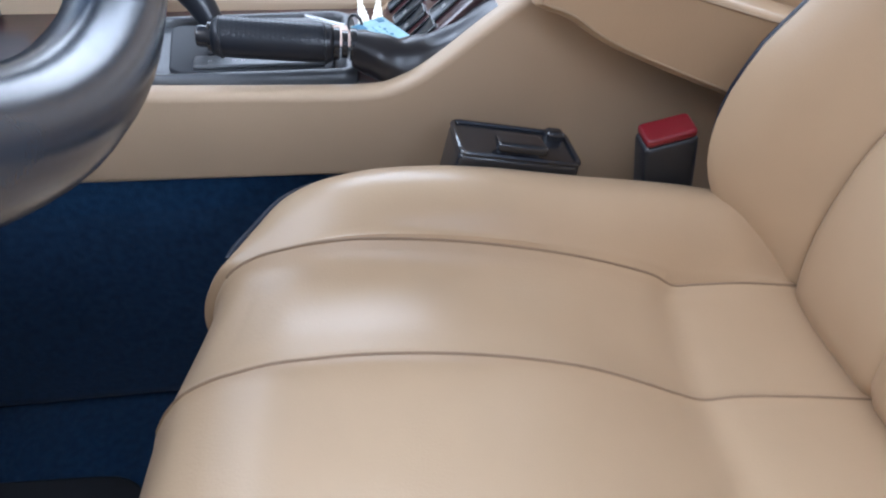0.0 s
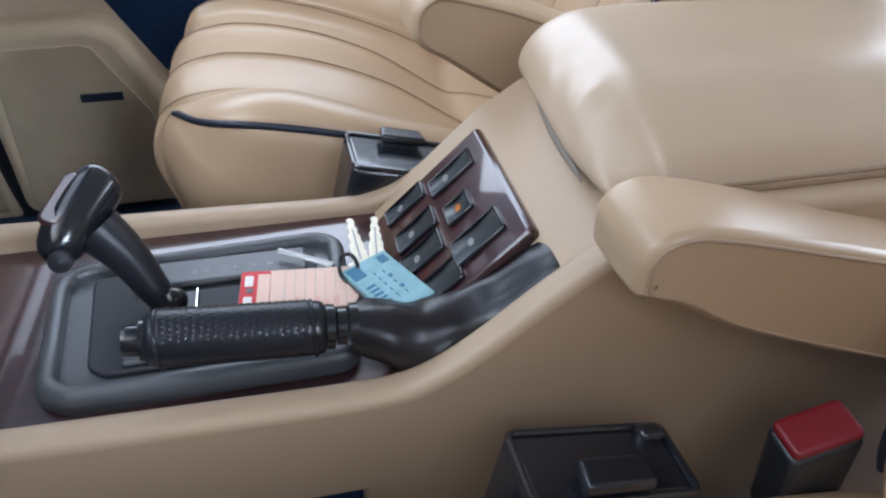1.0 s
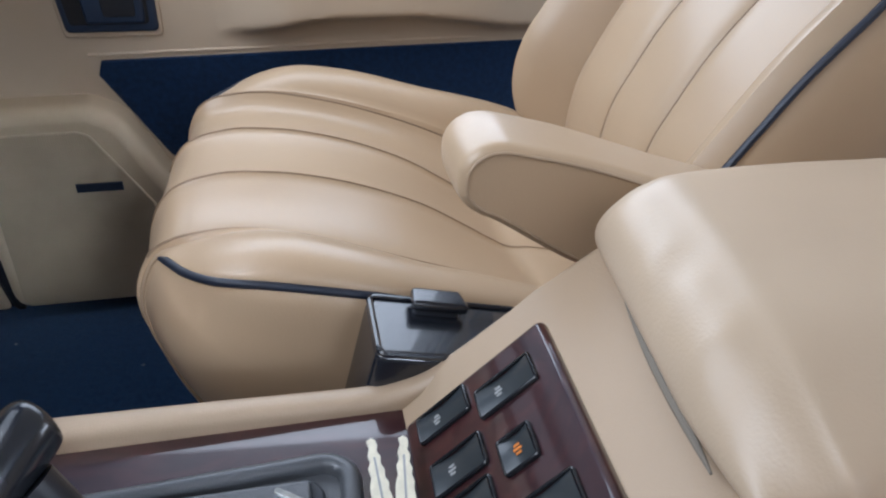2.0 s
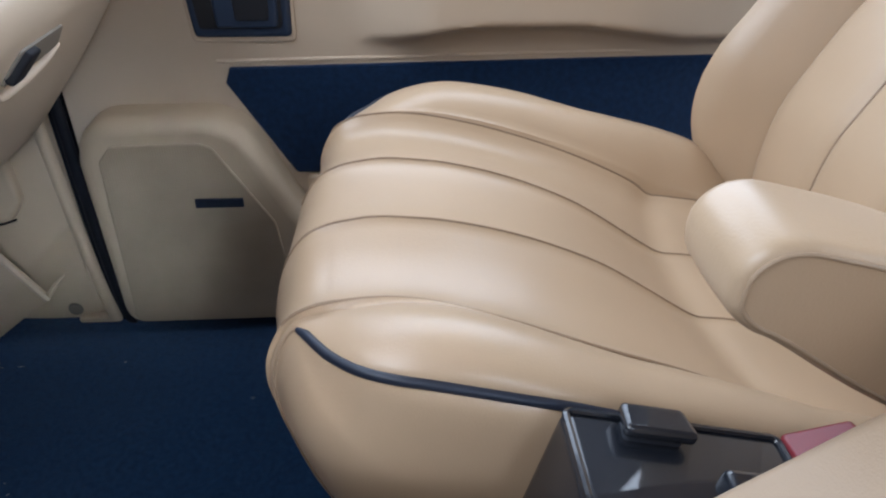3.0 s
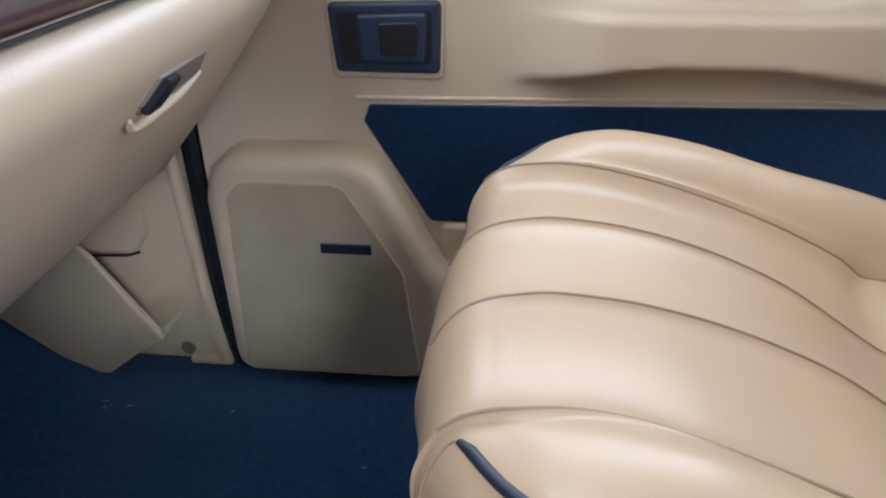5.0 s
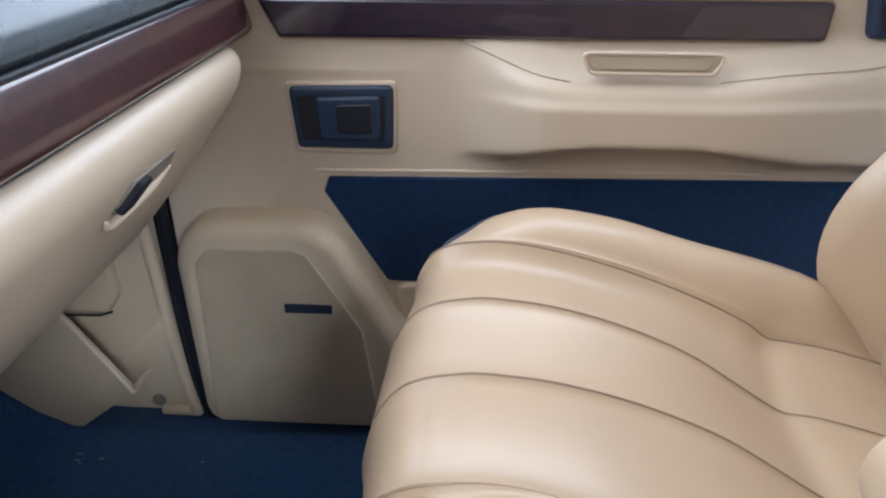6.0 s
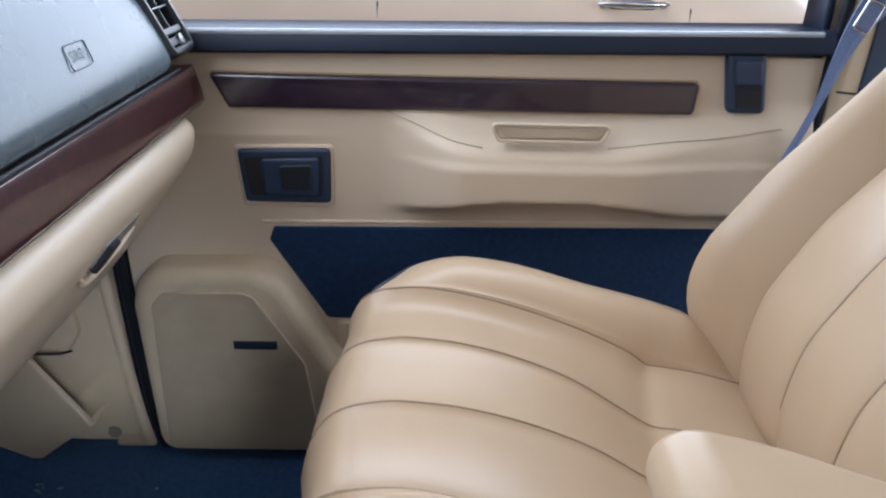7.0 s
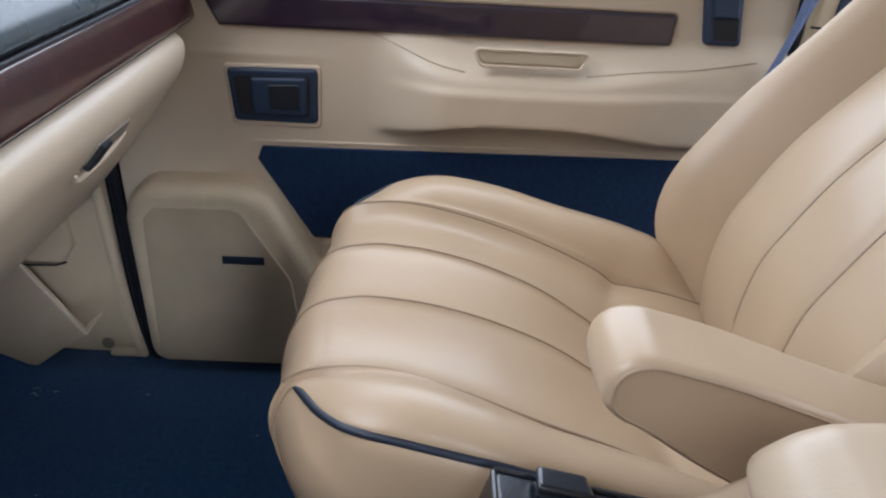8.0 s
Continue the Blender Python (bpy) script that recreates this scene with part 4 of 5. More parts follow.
driver_seat = build_seat("driver_seat", "beige leather driver seat with pleats, beside the steering wheel", -0.405, 1, 0.025, -0.045, 0.11, 0.020, -0.06, 0.018, 0.0, -0.008, 0.033, 1.36,
                         (0.254, 0.026, 0.017, 0.028), ARM_LOW, (0.225, 0.325, 0.220, 0.270, 0.387), 0.18)


def build_buckle(x, yc, z):
    buckle = thing("belt_buckle", "black seat belt buckle with a red release button", "belt buckle", (x, yc, z), "belt buckles")
    part("buckle_body", box(-0.022, -0.013, -0.085, 0.022, 0.013, 0.0, 0.004), BLACK, buckle)
    part("release_button", box(-0.0205, -0.0118, 0.0004, 0.0205, 0.0118, 0.008, 0.003), RED, buckle, "red release button")
    part("stalk", box(-0.012, -0.004, -0.24, 0.014, 0.004, -0.08, 0.001), BLACK_MATT, buckle)
    buckle.matrix_world = Matrix.Translation((x, yc, z)) @ pose(0, 0, 0, 8 if yc < 0 else -8, -14, 0)
    return buckle


build_buckle(0.416, -0.176, 0.345)
build_buckle(0.352, 0.170, 0.345)

# ---- centre console ----
def build_console():
    con = thing("centre_console", "beige centre console with burr wood tray and padded storage box", "car console", (0.2, 0, 0))
    def put(ob):
        ob.matrix_parent_inverse = Matrix.Translation((-0.2, 0, 0))
        return ob
    edge = [(-0.17, 0.366), (-0.05, 0.362), (0.10, 0.357), (0.185, 0.355), (0.215, 0.361), (0.243, 0.378), (0.285, 0.412), (0.325, 0.440), (0.355, 0.452)]
    far_edge = [(-0.17, 0.360), (-0.05, 0.355), (0.10, 0.351), (0.185, 0.348), (0.215, 0.350), (0.243, 0.361), (0.285, 0.394), (0.325, 0.427), (0.355, 0.448)]
    for s, top_line, y0, thick in ((-1, edge, -0.089, 0.021), (1, far_edge, 0.105, 0.019)):
        wall = [tuple(p) for p in smooth_line(top_line, 4)] + [(0.80, 0.452), (0.80, 0.03), (0.178, 0.03), (0.176, 0.276), (-0.17, 0.282)]
        m = Matrix(((1, 0, 0, 0), (0, 0, s, y0), (0, 1, 0, 0), (0, 0, 0, 1)))
        put(part("side_wall", slab(wall, thick, 0.007, m, both=True), CONSOLE, con, "beige vinyl console side"))
    put(part("tray", box(-0.17, -0.093, 0.30, 0.235, 0.113, 0.338, 0.002), WOOD, con, "glossy burr wood tray"))
    # slope up to the box
    slope = [(0.214, 0.32), (0.214, 0.3345), (0.300, 0.4165), (0.335, 0.440), (0.36, 0.446), (0.40, 0.446), (0.40, 0.32)]
    put(part("slope", sweep_y(slope, -0.092, 0.112, 2), CONSOLE, con, "beige sloping face"))
    # selector surround: a rounded frame round a sunken plate
    ring_out = rounded([(0.000, -0.058), (-0.012, 0.062), (0.172, 0.071), (0.187, 0.058), (0.184, -0.068), (0.020, -0.070)][::-1], [0.018, 0.018, 0.02, 0.03, 0.03, 0.02], 7)
    steps = [(0.0, 0.337), (0.0, 0.345), (0.0010, 0.3485), (0.0033, 0.3512), (0.0066, 0.3522), (0.0098, 0.3516), (0.0116, 0.3500), (0.0122, 0.3470), (0.0124, 0.3440)]
    sur_bm = grid([[(p[0], p[1], z) for p in inset(ring_out, d)] for d, z in steps], close_v=True)
    sur_bm.verts.ensure_lookup_table()
    sur_bm.faces.new(sur_bm.verts[-len(ring_out):])
    sur = put(part("selector_surround", sur_bm, GREY, con, "dark grey rounded selector surround"))
    plate = rounded([(0.026, -0.041), (0.017, 0.046), (0.160, 0.0535), (0.166, 0.044), (0.164, -0.050), (0.036, -0.050)][::-1], 0.010)
    part("selector_plate", slab(plate, 0.0045, 0.002, Matrix.Translation((0, 0, 0.3435))), BLACK_MATT, sur)
    part("index_plate", box(0.046, 0.022, 0.3475, 0.159, 0.0500, 0.3525, 0.0025), GREY, sur, "grey gear index plate")
    part("index_plate", box(0.046, -0.047, 0.3475, 0.156, -0.026, 0.3515, 0.002), GREY, sur, "grey gear index plate")
    for y0, z, dx in ((0.033, 0.3526, 0.0), (-0.038, 0.3516, -0.004)):
        for x in (0.064, 0.084, 0.0915, 0.1045, 0.112, 0.1235, 0.134):
            for d in (-0.0011, 0.0011):
                part("index_stroke", slab(rect(x + dx + d - 0.00035, y0 - 0.0016, x + dx + d + 0.00035, y0 + 0.0016), 0.0003, 0, Matrix.Translation((0, 0, z))), GREY_PRINT, sur)
    part("gate", box(0.056, -0.020, 0.3475, 0.158, 0.017, 0.3497, 0.001), BLACK, sur)
    part("gate_slide", box(0.088, -0.018, 0.3495, 0.158, 0.015, 0.3515, 0.0015), BLACK_MATT, sur, "black sliding gate cover")
    part("gate_rail", tube([(0.0865, -0.019, 0.3515), (0.0865, 0.016, 0.3515)], 0.0008, 6), CHROME, sur, "bright metal edge")
    part("lever_ball", lathe([(0.0085 * math.cos(q), 0.0088 * math.sin(q)) for q in np.linspace(-1.57, 1.57, 13)], Matrix.Translation((0.074, -0.001, 0.357)), 22), KNOB, sur, "glossy black lever ball")
    part("ball_pin", tube([(0.068, -0.010, 0.352), (0.070, -0.007, 0.357)], 0.0018, 8), CHROME, sur)
    # gear lever
    lever = put(part("gear_lever", tube([tuple(p) for p in smooth_line([(0.071, 0.002, 0.346), (0.062, 0.008, 0.362), (0.050, 0.016, 0.384), (0.036, 0.022, 0.402)], 4)], 0.0125, 18,
                taper=[0.60 + 0.055 * k for k in range(13)]), RIM_LEATHER, con, "black leather gear lever"))
    line = [tuple(p) for p in smooth_line([(0.014, 0.000, 0.394), (0.018, 0.010, 0.401), (0.026, 0.024, 0.410), (0.034, 0.037, 0.417), (0.040, 0.046, 0.421), (0.043, 0.050, 0.422)], 5)]
    knob = tube(line, 0.0155, 22, taper=[math.sqrt(max(0.015, 1 - abs(2 * k / 25 - 1) ** 3.2)) * (0.98 + 0.06 * k / 25) for k in range(26)])
    part("knob", knob, KNOB, lever, "glossy black gear knob")
    inlay = slab(rounded([(-0.020, -0.009), (0.018, -0.010), (0.019, 0.009), (-0.020, 0.009)], 0.008), 0.004, 0.003, axes((0.0232, 0.0255, 0.4220), (0.45, 0.78, 0.42), (-0.8, 0.5, 0.1)))
    part("knob_inlay", inlay, WOOD, lever, "burr wood knob inlay")
    part("knob_button", lathe([(0.0, 0.0), (0.0065, 0.0), (0.0065, 0.004), (0.0, 0.0055)], axes((0.0215, -0.0085, 0.402), (1, 0, 0), (0, 0.3, 1)), 16), BLACK, lever, "round release button")
    # hand brake
    a, b = Vector((0.070, -0.071, 0.3875)), Vector((0.164, -0.072, 0.3795))
    along = [a.lerp(b, t) for t in (0, 0.02, 0.06, 0.3, 0.7, 0.95, 0.985, 1.0)]
    brake = put(part("hand_brake", tube(along, 0.0152, 24, taper=[0.72, 0.92, 1.0, 1.03, 1.03, 1.0, 0.94, 0.8]), RIM_LEATHER, con, "black leather hand brake grip with a woven top"))
    def ring_at(t, r):
        c = a.lerp(b, t)
        return [c + Vector((0, r * math.cos(q), r * math.sin(q))) for q in np.linspace(0, 2 * math.pi, 25)]
    part("brake_button", tube([a.lerp(b, t) for t in (-0.125, -0.115, -0.09, 0.03)], 0.0085, 18, taper=[0.7, 0.93, 1, 1]), KNOB, brake, "black push button")
    part("button_ring", tube([a.lerp(b, t) for t in (-0.025, 0.015)], 0.0112, 20), KNOB, brake)
    for k in range(3):
        part("collar", tube([a.lerp(b, 1.0 + 0.07 * k), a.lerp(b, 1.05 + 0.07 * k)], 0.0128 - 0.002 * (k % 2), 20), KNOB, brake)
    part("stitch_line", tube(ring_at(0.075, 0.0157), 0.0010, 6), BLACK, brake)
    part("stitch_line", tube(ring_at(0.93, 0.0157), 0.0010, 6), BLACK, brake)
    # woven upper face: small raised lozenges
    weave = bmesh.new()
    for i in range(21):
        for j in range(9):
            q = math.pi * (0.18 + 0.62 * (j + 0.5 * (i % 2)) / 9)
            n = Vector((0, -math.cos(q), math.sin(q)))
            c = a.lerp(b, 0.10 + 0.83 * i / 21) + 0.0153 * n
            u, w = Vector((1, 0, 0)), n.cross(Vector((1, 0, 0)))
            ring = [weave.verts.new(c + 0.0032 * u), weave.verts.new(c + 0.0029 * w), weave.verts.new(c - 0.0032 * u), weave.verts.new(c - 0.0029 * w)]
            tip = weave.verts.new(c + 0.0011 * n)
            for k in range(4):
                weave.faces.new((ring[k], ring[(k + 1) % 4], tip))
    tagged(part("woven_top", weave, RIM_LEATHER, brake, "woven leather strip"), kind="stuff")
    # leather boot behind the brake
    secs = [(0.178, 0.3775, 0.0130, 0.012, -0.072), (0.190, 0.374, 0.018, 0.015, -0.071), (0.207, 0.370, 0.022, 0.017, -0.070), (0.226, 0.368, 0.023, 0.0165, -0.069), (0.244, 0.371, 0.022, 0.0145, -0.070), (0.260, 0.380, 0.020, 0.011, -0.0715),
            (0.274, 0.391, 0.0185, 0.009, -0.073), (0.286, 0.4020, 0.0175, 0.0075, -0.0735), (0.294, 0.409, 0.0165, 0.004, -0.074), (0.298, 0.411, 0.015, 0.0005, -0.074)]
    mids = [np.array(p) for p in smooth_line(secs, 5)]
    rows = []
    for i, (x, z, ry, rz, y) in enumerate(mids):
        t = i / (len(mids) - 1)
        ring = []
        for k in range(40):
            q = 2 * math.pi * k / 40
            fold = 0.0016 * math.sin(3 * q + 9 * t) * math.sin(math.pi * t) + 0.0034 * noise.noise(Vector((x * 55, math.cos(q) * 1.3, math.sin(q) * 1.3))) * math.sin(math.pi * t) ** 0.5
            low = 1.0 if math.sin(q) > 0 else 1.5
            # squarer than round, with a ridge along its upper far edge
            sq = 1 + 0.08 * (abs(math.sin(2 * q)) ** 2) * ease(t, 0.25, 0.5)
            ring.append((x, y + (ry * sq + fold) * math.cos(q), z - 0.30 * rz * ease(t, 0.1, 0.3) + (rz * sq + fold * min(1, rz / 0.012)) * math.sin(q) * low))
        rows.append(ring)
    put(part("brake_boot", grid(rows, close_v=True, caps=True), BOOT_LEATHER, con, "creased black leather hand brake boot"))
    # switch panel
    o = Vector((0.2220, 0.0881, 0.3372))
    u, w = Vector((0.0785, -0.003, 0.0765)), Vector((-0.0056, -0.1403, -0.0019))
    pm = axes(o, u, w)
    lu, lw = u.length, w.length
    up = (pm.to_3x3() @ Vector((0, 0, 1))).z
    if up < 0:
        pm = axes(o + w, u, -w)
    def at(a, b):
        return (a * lu, (b if up > 0 else 1 - b) * lw)
    panel = put(part("switch_panel", slab(rounded([(0, 0), (lu, 0), (lu, lw), (0, lw)], 0.006, 6), 0.0075, 0.004, pm), WOOD, con, "burr wood switch panel"))
    for a, b, sx, sy, mark in ((0.282, 0.112, 0.0385, 0.0140, 1), (0.686, 0.203, 0.0405, 0.0145, 1), (0.306, 0.387, 0.0370, 0.0155, 1), (0.296, 0.590, 0.0370, 0.0160, 1), (0.362, 0.862, 0.0350, 0.0165, 0), (0.642, 0.496, 0.0225, 0.0155, 2), (0.682, 0.783, 0.0405, 0.0175, 1)):
        cx, cy = at(a, b)
        sx, sy = sx * 1.02, sy * 1.48
        out = rect(cx - sx / 2, cy - sy / 2, cx + sx / 2, cy + sy / 2, 0.003)
        # bezel with a hollow rocker inside
        bez = grid([[pm @ Vector((p[0], p[1], z)) for p in inset(out, d)] for d, z in ((0, 0.006), (0, 0.0095), (0.0004, 0.0101), (0.0011, 0.0103), (0.0016, 0.0100), (0.0019, 0.0085))], close_v=True)
        sw = part("switch", bez, KNOB, panel, "amber marked hazard switch" if mark == 2 else "black rocker switch")
        rock = bmesh.new()
        n_x = 9
        lx, ly = sx / 2 - 0.0019, sy / 2 - 0.0019
        grid([[pm @ Vector((cx - lx + 2 * lx * i / (n_x - 1), cy + ly * e, 0.0104 - 0.0022 * math.sin(math.pi * i / (n_x - 1)) - (0.0008 if abs(e) == 1 else 0))) for e in (-1, -0.85, 0, 0.85, 1)] for i in range(n_x)], bm=rock)
        part("rocker", rock, ROCKER, sw)
        if mark:
            off = 0.0 if mark == 2 else -0.12 * sx
            for k in (-1, 0, 1):
                part("switch_mark", slab(rect(cx + off - 0.0026 + 0.0008 * abs(k), cy + 0.0024 * k - 0.0007, cx + off + 0.0026 - 0.0008 * abs(k), cy + 0.0024 * k + 0.0007), 0.0003, 0, pm @ Matrix.Translation((0, 0, 0.0086))), AMBER if mark == 2 else GREY_PRINT, sw)
    # storage box
    rows = []
    round_off = 0.024
    ins = [0.0, 0.0006, 0.002, 0.0045, 0.008, 0.012, 0.017, 0.024]
    across = [-0.094 + d for d in ins] + [-0.07 + 0.166 * k / 18 for k in range(1, 18)] + [0.12 - d for d in ins[::-1]]
    creases = (((0.305, 0.010), (0.345, 0.038), 0.0040), ((0.292, -0.052), (0.345, -0.024), 0.0046))
    for y in across:
        near = 0.024 * (0.12 - y) / 0.214
        u = max(0.0, 1 - (0.12 - y) / round_off)
        side = round_off * (1 - math.sqrt(max(0.0, 1 - u * u)))
        u = max(0.0, 1 - (y + 0.094) / 0.072)
        side += 0.027 * u ** 1.5 + 0.012 * max(0.0, (u - 0.8) / 0.2) ** 2
        crown = 0.004 * (1 - ((y - 0.013) / 0.107) ** 2)
        row = []
        for x, z in (tuple(p) for p in smooth_line([(0.350 + 0.4 * side - near, 0.4470), (0.338 + 0.4 * side - near, 0.4475), (0.3315 + 0.4 * side - near, 0.455), (0.338 + 0.4 * side - near, 0.474), (0.356 + 0.4 * side - near, 0.489), (0.395 - near, 0.494 + crown), (0.55, 0.494 + crown), (0.80, 0.492 + crown)], 7)):
            z -= side * ease(z, 0.450, 0.486)
            for (ax, ay), (bx, by), deep in creases:
                length = math.hypot(bx - ax, by - ay)
                ux, uy = (bx - ax) / length, (by - ay) / length
                along, off = ((x - ax) * ux + (y - ay) * uy) / length, -(x - ax) * uy + (y - ay) * ux
                fade = math.exp(-((along - 0.5) / 0.42) ** 2) * ease(z, 0.455, 0.475)
                z += deep * fade * (math.exp(-((off - 0.009) / 0.007) ** 2) * 0.7 - math.exp(-(off / 0.0055) ** 2))
            z += 0.0014 * noise.noise(Vector((x * 14, y * 14, 4.0))) * ease(z, 0.455, 0.475)
            row.append((x, y, z))
        rows.append(row)
    lid_bm = grid(rows)
    for r, s in ((rows[0], -1), (rows[-1], 1)):
        grid([r, [(p[0], p[1] + s * 0.0005, 0.5 * p[2] + 0.5 * min(p[2], 0.455)) for p in r], [(p[0], p[1], min(p[2], 0.452)) for p in r], [(p[0], p[1] - s * 0.006, min(p[2], 0.448)) for p in r]], bm=lid_bm)
    bmesh.ops.remove_doubles(lid_bm, verts=lid_bm.verts[:], dist=0.0004)
    box_ob = put(part("storage_box_lid", lid_bm, LID, con, "padded beige leather lid, creased at the front"))
    put(part("storage_box", box(0.345, -0.091, 0.40, 0.80, 0.117, 0.458, 0.006), CONSOLE, con, "beige storage box"))
    # Tube under the lid's front edge, coloured as the shade there.
    part("front_gap_shade", tube([tuple(p) for p in smooth_line([(0.3155, -0.055, 0.4460), (0.3200, -0.02, 0.4455), (0.3245, 0.02, 0.4455), (0.3285, 0.055, 0.4460)], 5)], 0.0034, 8, taper=[0.2 + 0.8 * math.sin(math.pi * k / 15) for k in range(16)]), GREY_BEIGE, box_ob, "grey-beige strip in place of the shade under the lid")
    for s in (-1, 1):
        part("lid_joint", tube([(0.36, 0.013 + s * 0.1082, 0.4585), (0.80, 0.013 + s * 0.1082, 0.4585)], 0.0011, 6), SEAM, box_ob)
    return con


centre_console = build_console()


# ---- keys and tags on the console ----
def build_keys():
    key_set = thing("car_keys", "two nickel car keys on a ring with a small bow", "keys", (0.20, 0.05, 0.353))
    def put(ob):
        ob.matrix_parent_inverse = Matrix.Translation((-0.20, -0.05, -0.353))
        return ob
    for x, y, turn, lift in ((0.1945, 0.036, 93, 9), (0.2085, 0.035, 84, 9)):
        m = Matrix.Translation((x, y, 0.3575)) @ pose(0, 0, 0, 0, 0, turn) @ pose(0, 0, 0, 0, -lift, 0)
        blade = [(-0.020, -0.0058), (-0.010, -0.0054), (-0.006, -0.0046), (-0.002, -0.0052), (0.002, -0.0038), (0.006, -0.0044), (0.010, -0.0028), (0.014, -0.0036), (0.018, -0.0020), (0.0215, -0.0030), (0.025, -0.0024), (0.0265, 0.0), (0.025, 0.0026), (0.021, 0.0018), (0.016, 0.0034), (0.012, 0.0026),
                 (0.008, 0.0044), (0.003, 0.0036), (-0.003, 0.0052), (-0.010, 0.0054), (-0.020, 0.0058)]
        key = put(part("key", slab(blade, 0.0022, 0.0004, m), STEEL, key_set, "cut nickel key"))
        bow = rounded([(-0.037, -0.010), (-0.020, -0.010), (-0.017, 0.0), (-0.020, 0.010), (-0.037, 0.010)], 0.006)
        part("bow", slab(bow, 0.0026, 0.0006, m), STEEL, key, "pale key head")
        part("groove", slab(rect(-0.018, -0.0006, 0.014, 0.0006), 0.0003, 0, m @ Matrix.Translation((0, 0, 0.0022))), GREY_PRINT, key)
    put(part("key_ring", tube([(0.1850 + 0.006 * math.cos(q), -0.001 + 0.009 * math.sin(q), 0.3655 + 0.005 * math.sin(q)) for q in np.linspace(0, 2 * math.pi, 36)], 0.0014, 8), BLACK, key_set, "dark wire ring"))
    tag = thing("red_key_tag", "pale pink paper key tag with a red printed end", "key tag", (0.155, -0.004, 0.356))
    tm = Matrix.Translation((0.1525, -0.0085, 0.3590)) @ pose(0, 0, 0, 4, 1, -5)
    put_tag = []
    card = rounded([(-0.038, -0.019), (0.033, -0.019), (0.037, -0.012), (0.037, 0.013), (0.033, 0.019), (-0.038, 0.019)], 0.003)
    put_tag.append(part("card", slab(card, 0.0009, 0.0003, tm), TAG_CARD, tag))
    put_tag.append(part("red_end", slab(rect(-0.0378, -0.0186, -0.0190, 0.0186, 0.002), 0.0003, 0, tm @ Matrix.Translation((0, 0, 0.0009))), RED_PRINT, tag, "red printed end"))
    put_tag.append(part("white_column", slab(rect(-0.0270, -0.0165, -0.0192, 0.0150), 0.0003, 0, tm @ Matrix.Translation((0, 0, 0.00125))), TAG_CARD, tag))
    put_tag.append(part("tag_hole", slab(rect(-0.0340, -0.0022, -0.0295, 0.0022, 0.002), 0.0003, 0, tm @ Matrix.Translation((0, 0, 0.00125))), GREY, tag))
    for y in (-0.011, 0.009):
        put_tag.append(part("white_field", slab(rect(-0.0352, y - 0.0050, -0.0298, y + 0.0050, 0.001), 0.0003, 0, tm @ Matrix.Translation((0, 0, 0.00125))), WHITE_PRINT, tag))
    for k in range(7):
        put_tag.append(part("ruled_line", slab(rect(-0.010 + 0.0065 * k, -0.0185, -0.0097 + 0.0065 * k, 0.0185), 0.0002, 0, tm @ Matrix.Translation((0, 0, 0.0009))), GREY_PRINT, tag))
    for k in range(6):
        put_tag.append(part("stamp_bar", slab(rect(-0.010 + 0.0062 * k, -0.0165, -0.0062 + 0.0062 * k, -0.0125 + 0.0035 * (k % 2)), 0.0003, 0, tm @ Matrix.Translation((0, 0, 0.0009))), PINK_PRINT, tag))
    for ob in put_tag:
        ob.matrix_parent_inverse = Matrix.Translation((-0.155, 0.004, -0.356))
    blue = thing("blue_key_tag", "light blue printed box-shaped key tag lying on the tray", "key tag", (0.21, -0.01, 0.356))
    bm_ = axes((0.2085, -0.0225, 0.3545), (0.0265, -0.060, 0.002), (0.030, 0.0135, 0.004))
    if (bm_.to_3x3() @ Vector((0, 0, 1))).z < 0:
        bm_ = axes((0.2085, -0.0225, 0.3545), (0.0265, -0.060, 0.002), (-0.030, -0.0135, -0.004))
    put_blue = [part("tag_body", slab(rect(-0.030, -0.0170, 0.030, 0.0170, 0.002), 0.0125, 0.0012, bm_), BLUE_TAG, blue),
                part("tag_edge", slab(rect(-0.0305, -0.0175, 0.0305, 0.0175, 0.002), 0.0105, 0.001, bm_ @ Matrix.Translation((0, 0, -0.0005))), GREY, blue, "grey tag edge")]
    top = bm_ @ Matrix.Translation((0, 0, 0.0125))
    for k in range(6):
        put_blue.append(part("print_bar", slab(rect(-0.004 + 0.0046 * k, -0.0135, -0.0018 + 0.0046 * k, -0.0070), 0.0003, 0, top), BLUE_PRINT, blue))
    for k in range(5):
        put_blue.append(part("print_line", slab(rect(-0.014 + 0.0066 * k, -0.0020, -0.0105 + 0.0066 * k, -0.0012), 0.0003, 0, top), BLUE_PRINT, blue))
        put_blue.append(part("print_line", slab(rect(-0.012 + 0.0066 * k, 0.0040, -0.0088 + 0.0066 * k, 0.0047 + 0.002 * (k % 2)), 0.0003, 0, top), BLUE_PRINT, blue))
    put_blue.append(part("print_patch", slab(rect(-0.027, -0.0150, -0.014, -0.0060), 0.0003, 0, top), BLUE_PRINT, blue))
    put_blue.append(part("print_patch", slab(rect(-0.026, 0.0080, -0.018, 0.0140), 0.0003, 0, top), BLUE_PRINT, blue))
    for ob in put_blue:
        ob.matrix_parent_inverse = Matrix.Translation((-0.21, 0.01, -0.356))
    pen = thing("pale_plastic_stick", "thin clear plastic strip lying on the selector surround", "plastic strip", (0.165, 0.043, 0.357))
    ob = part("strip", slab(rounded([(-0.0225, -0.0018), (0.0225, -0.0024), (0.0225, 0.0024), (-0.0225, 0.0018)], 0.0015), 0.002, 0.0008, Matrix.Translation((0.1585, 0.0275, 0.3570)) @ pose(0, 0, 0, 0, 0, -36)), CLEAR, pen)
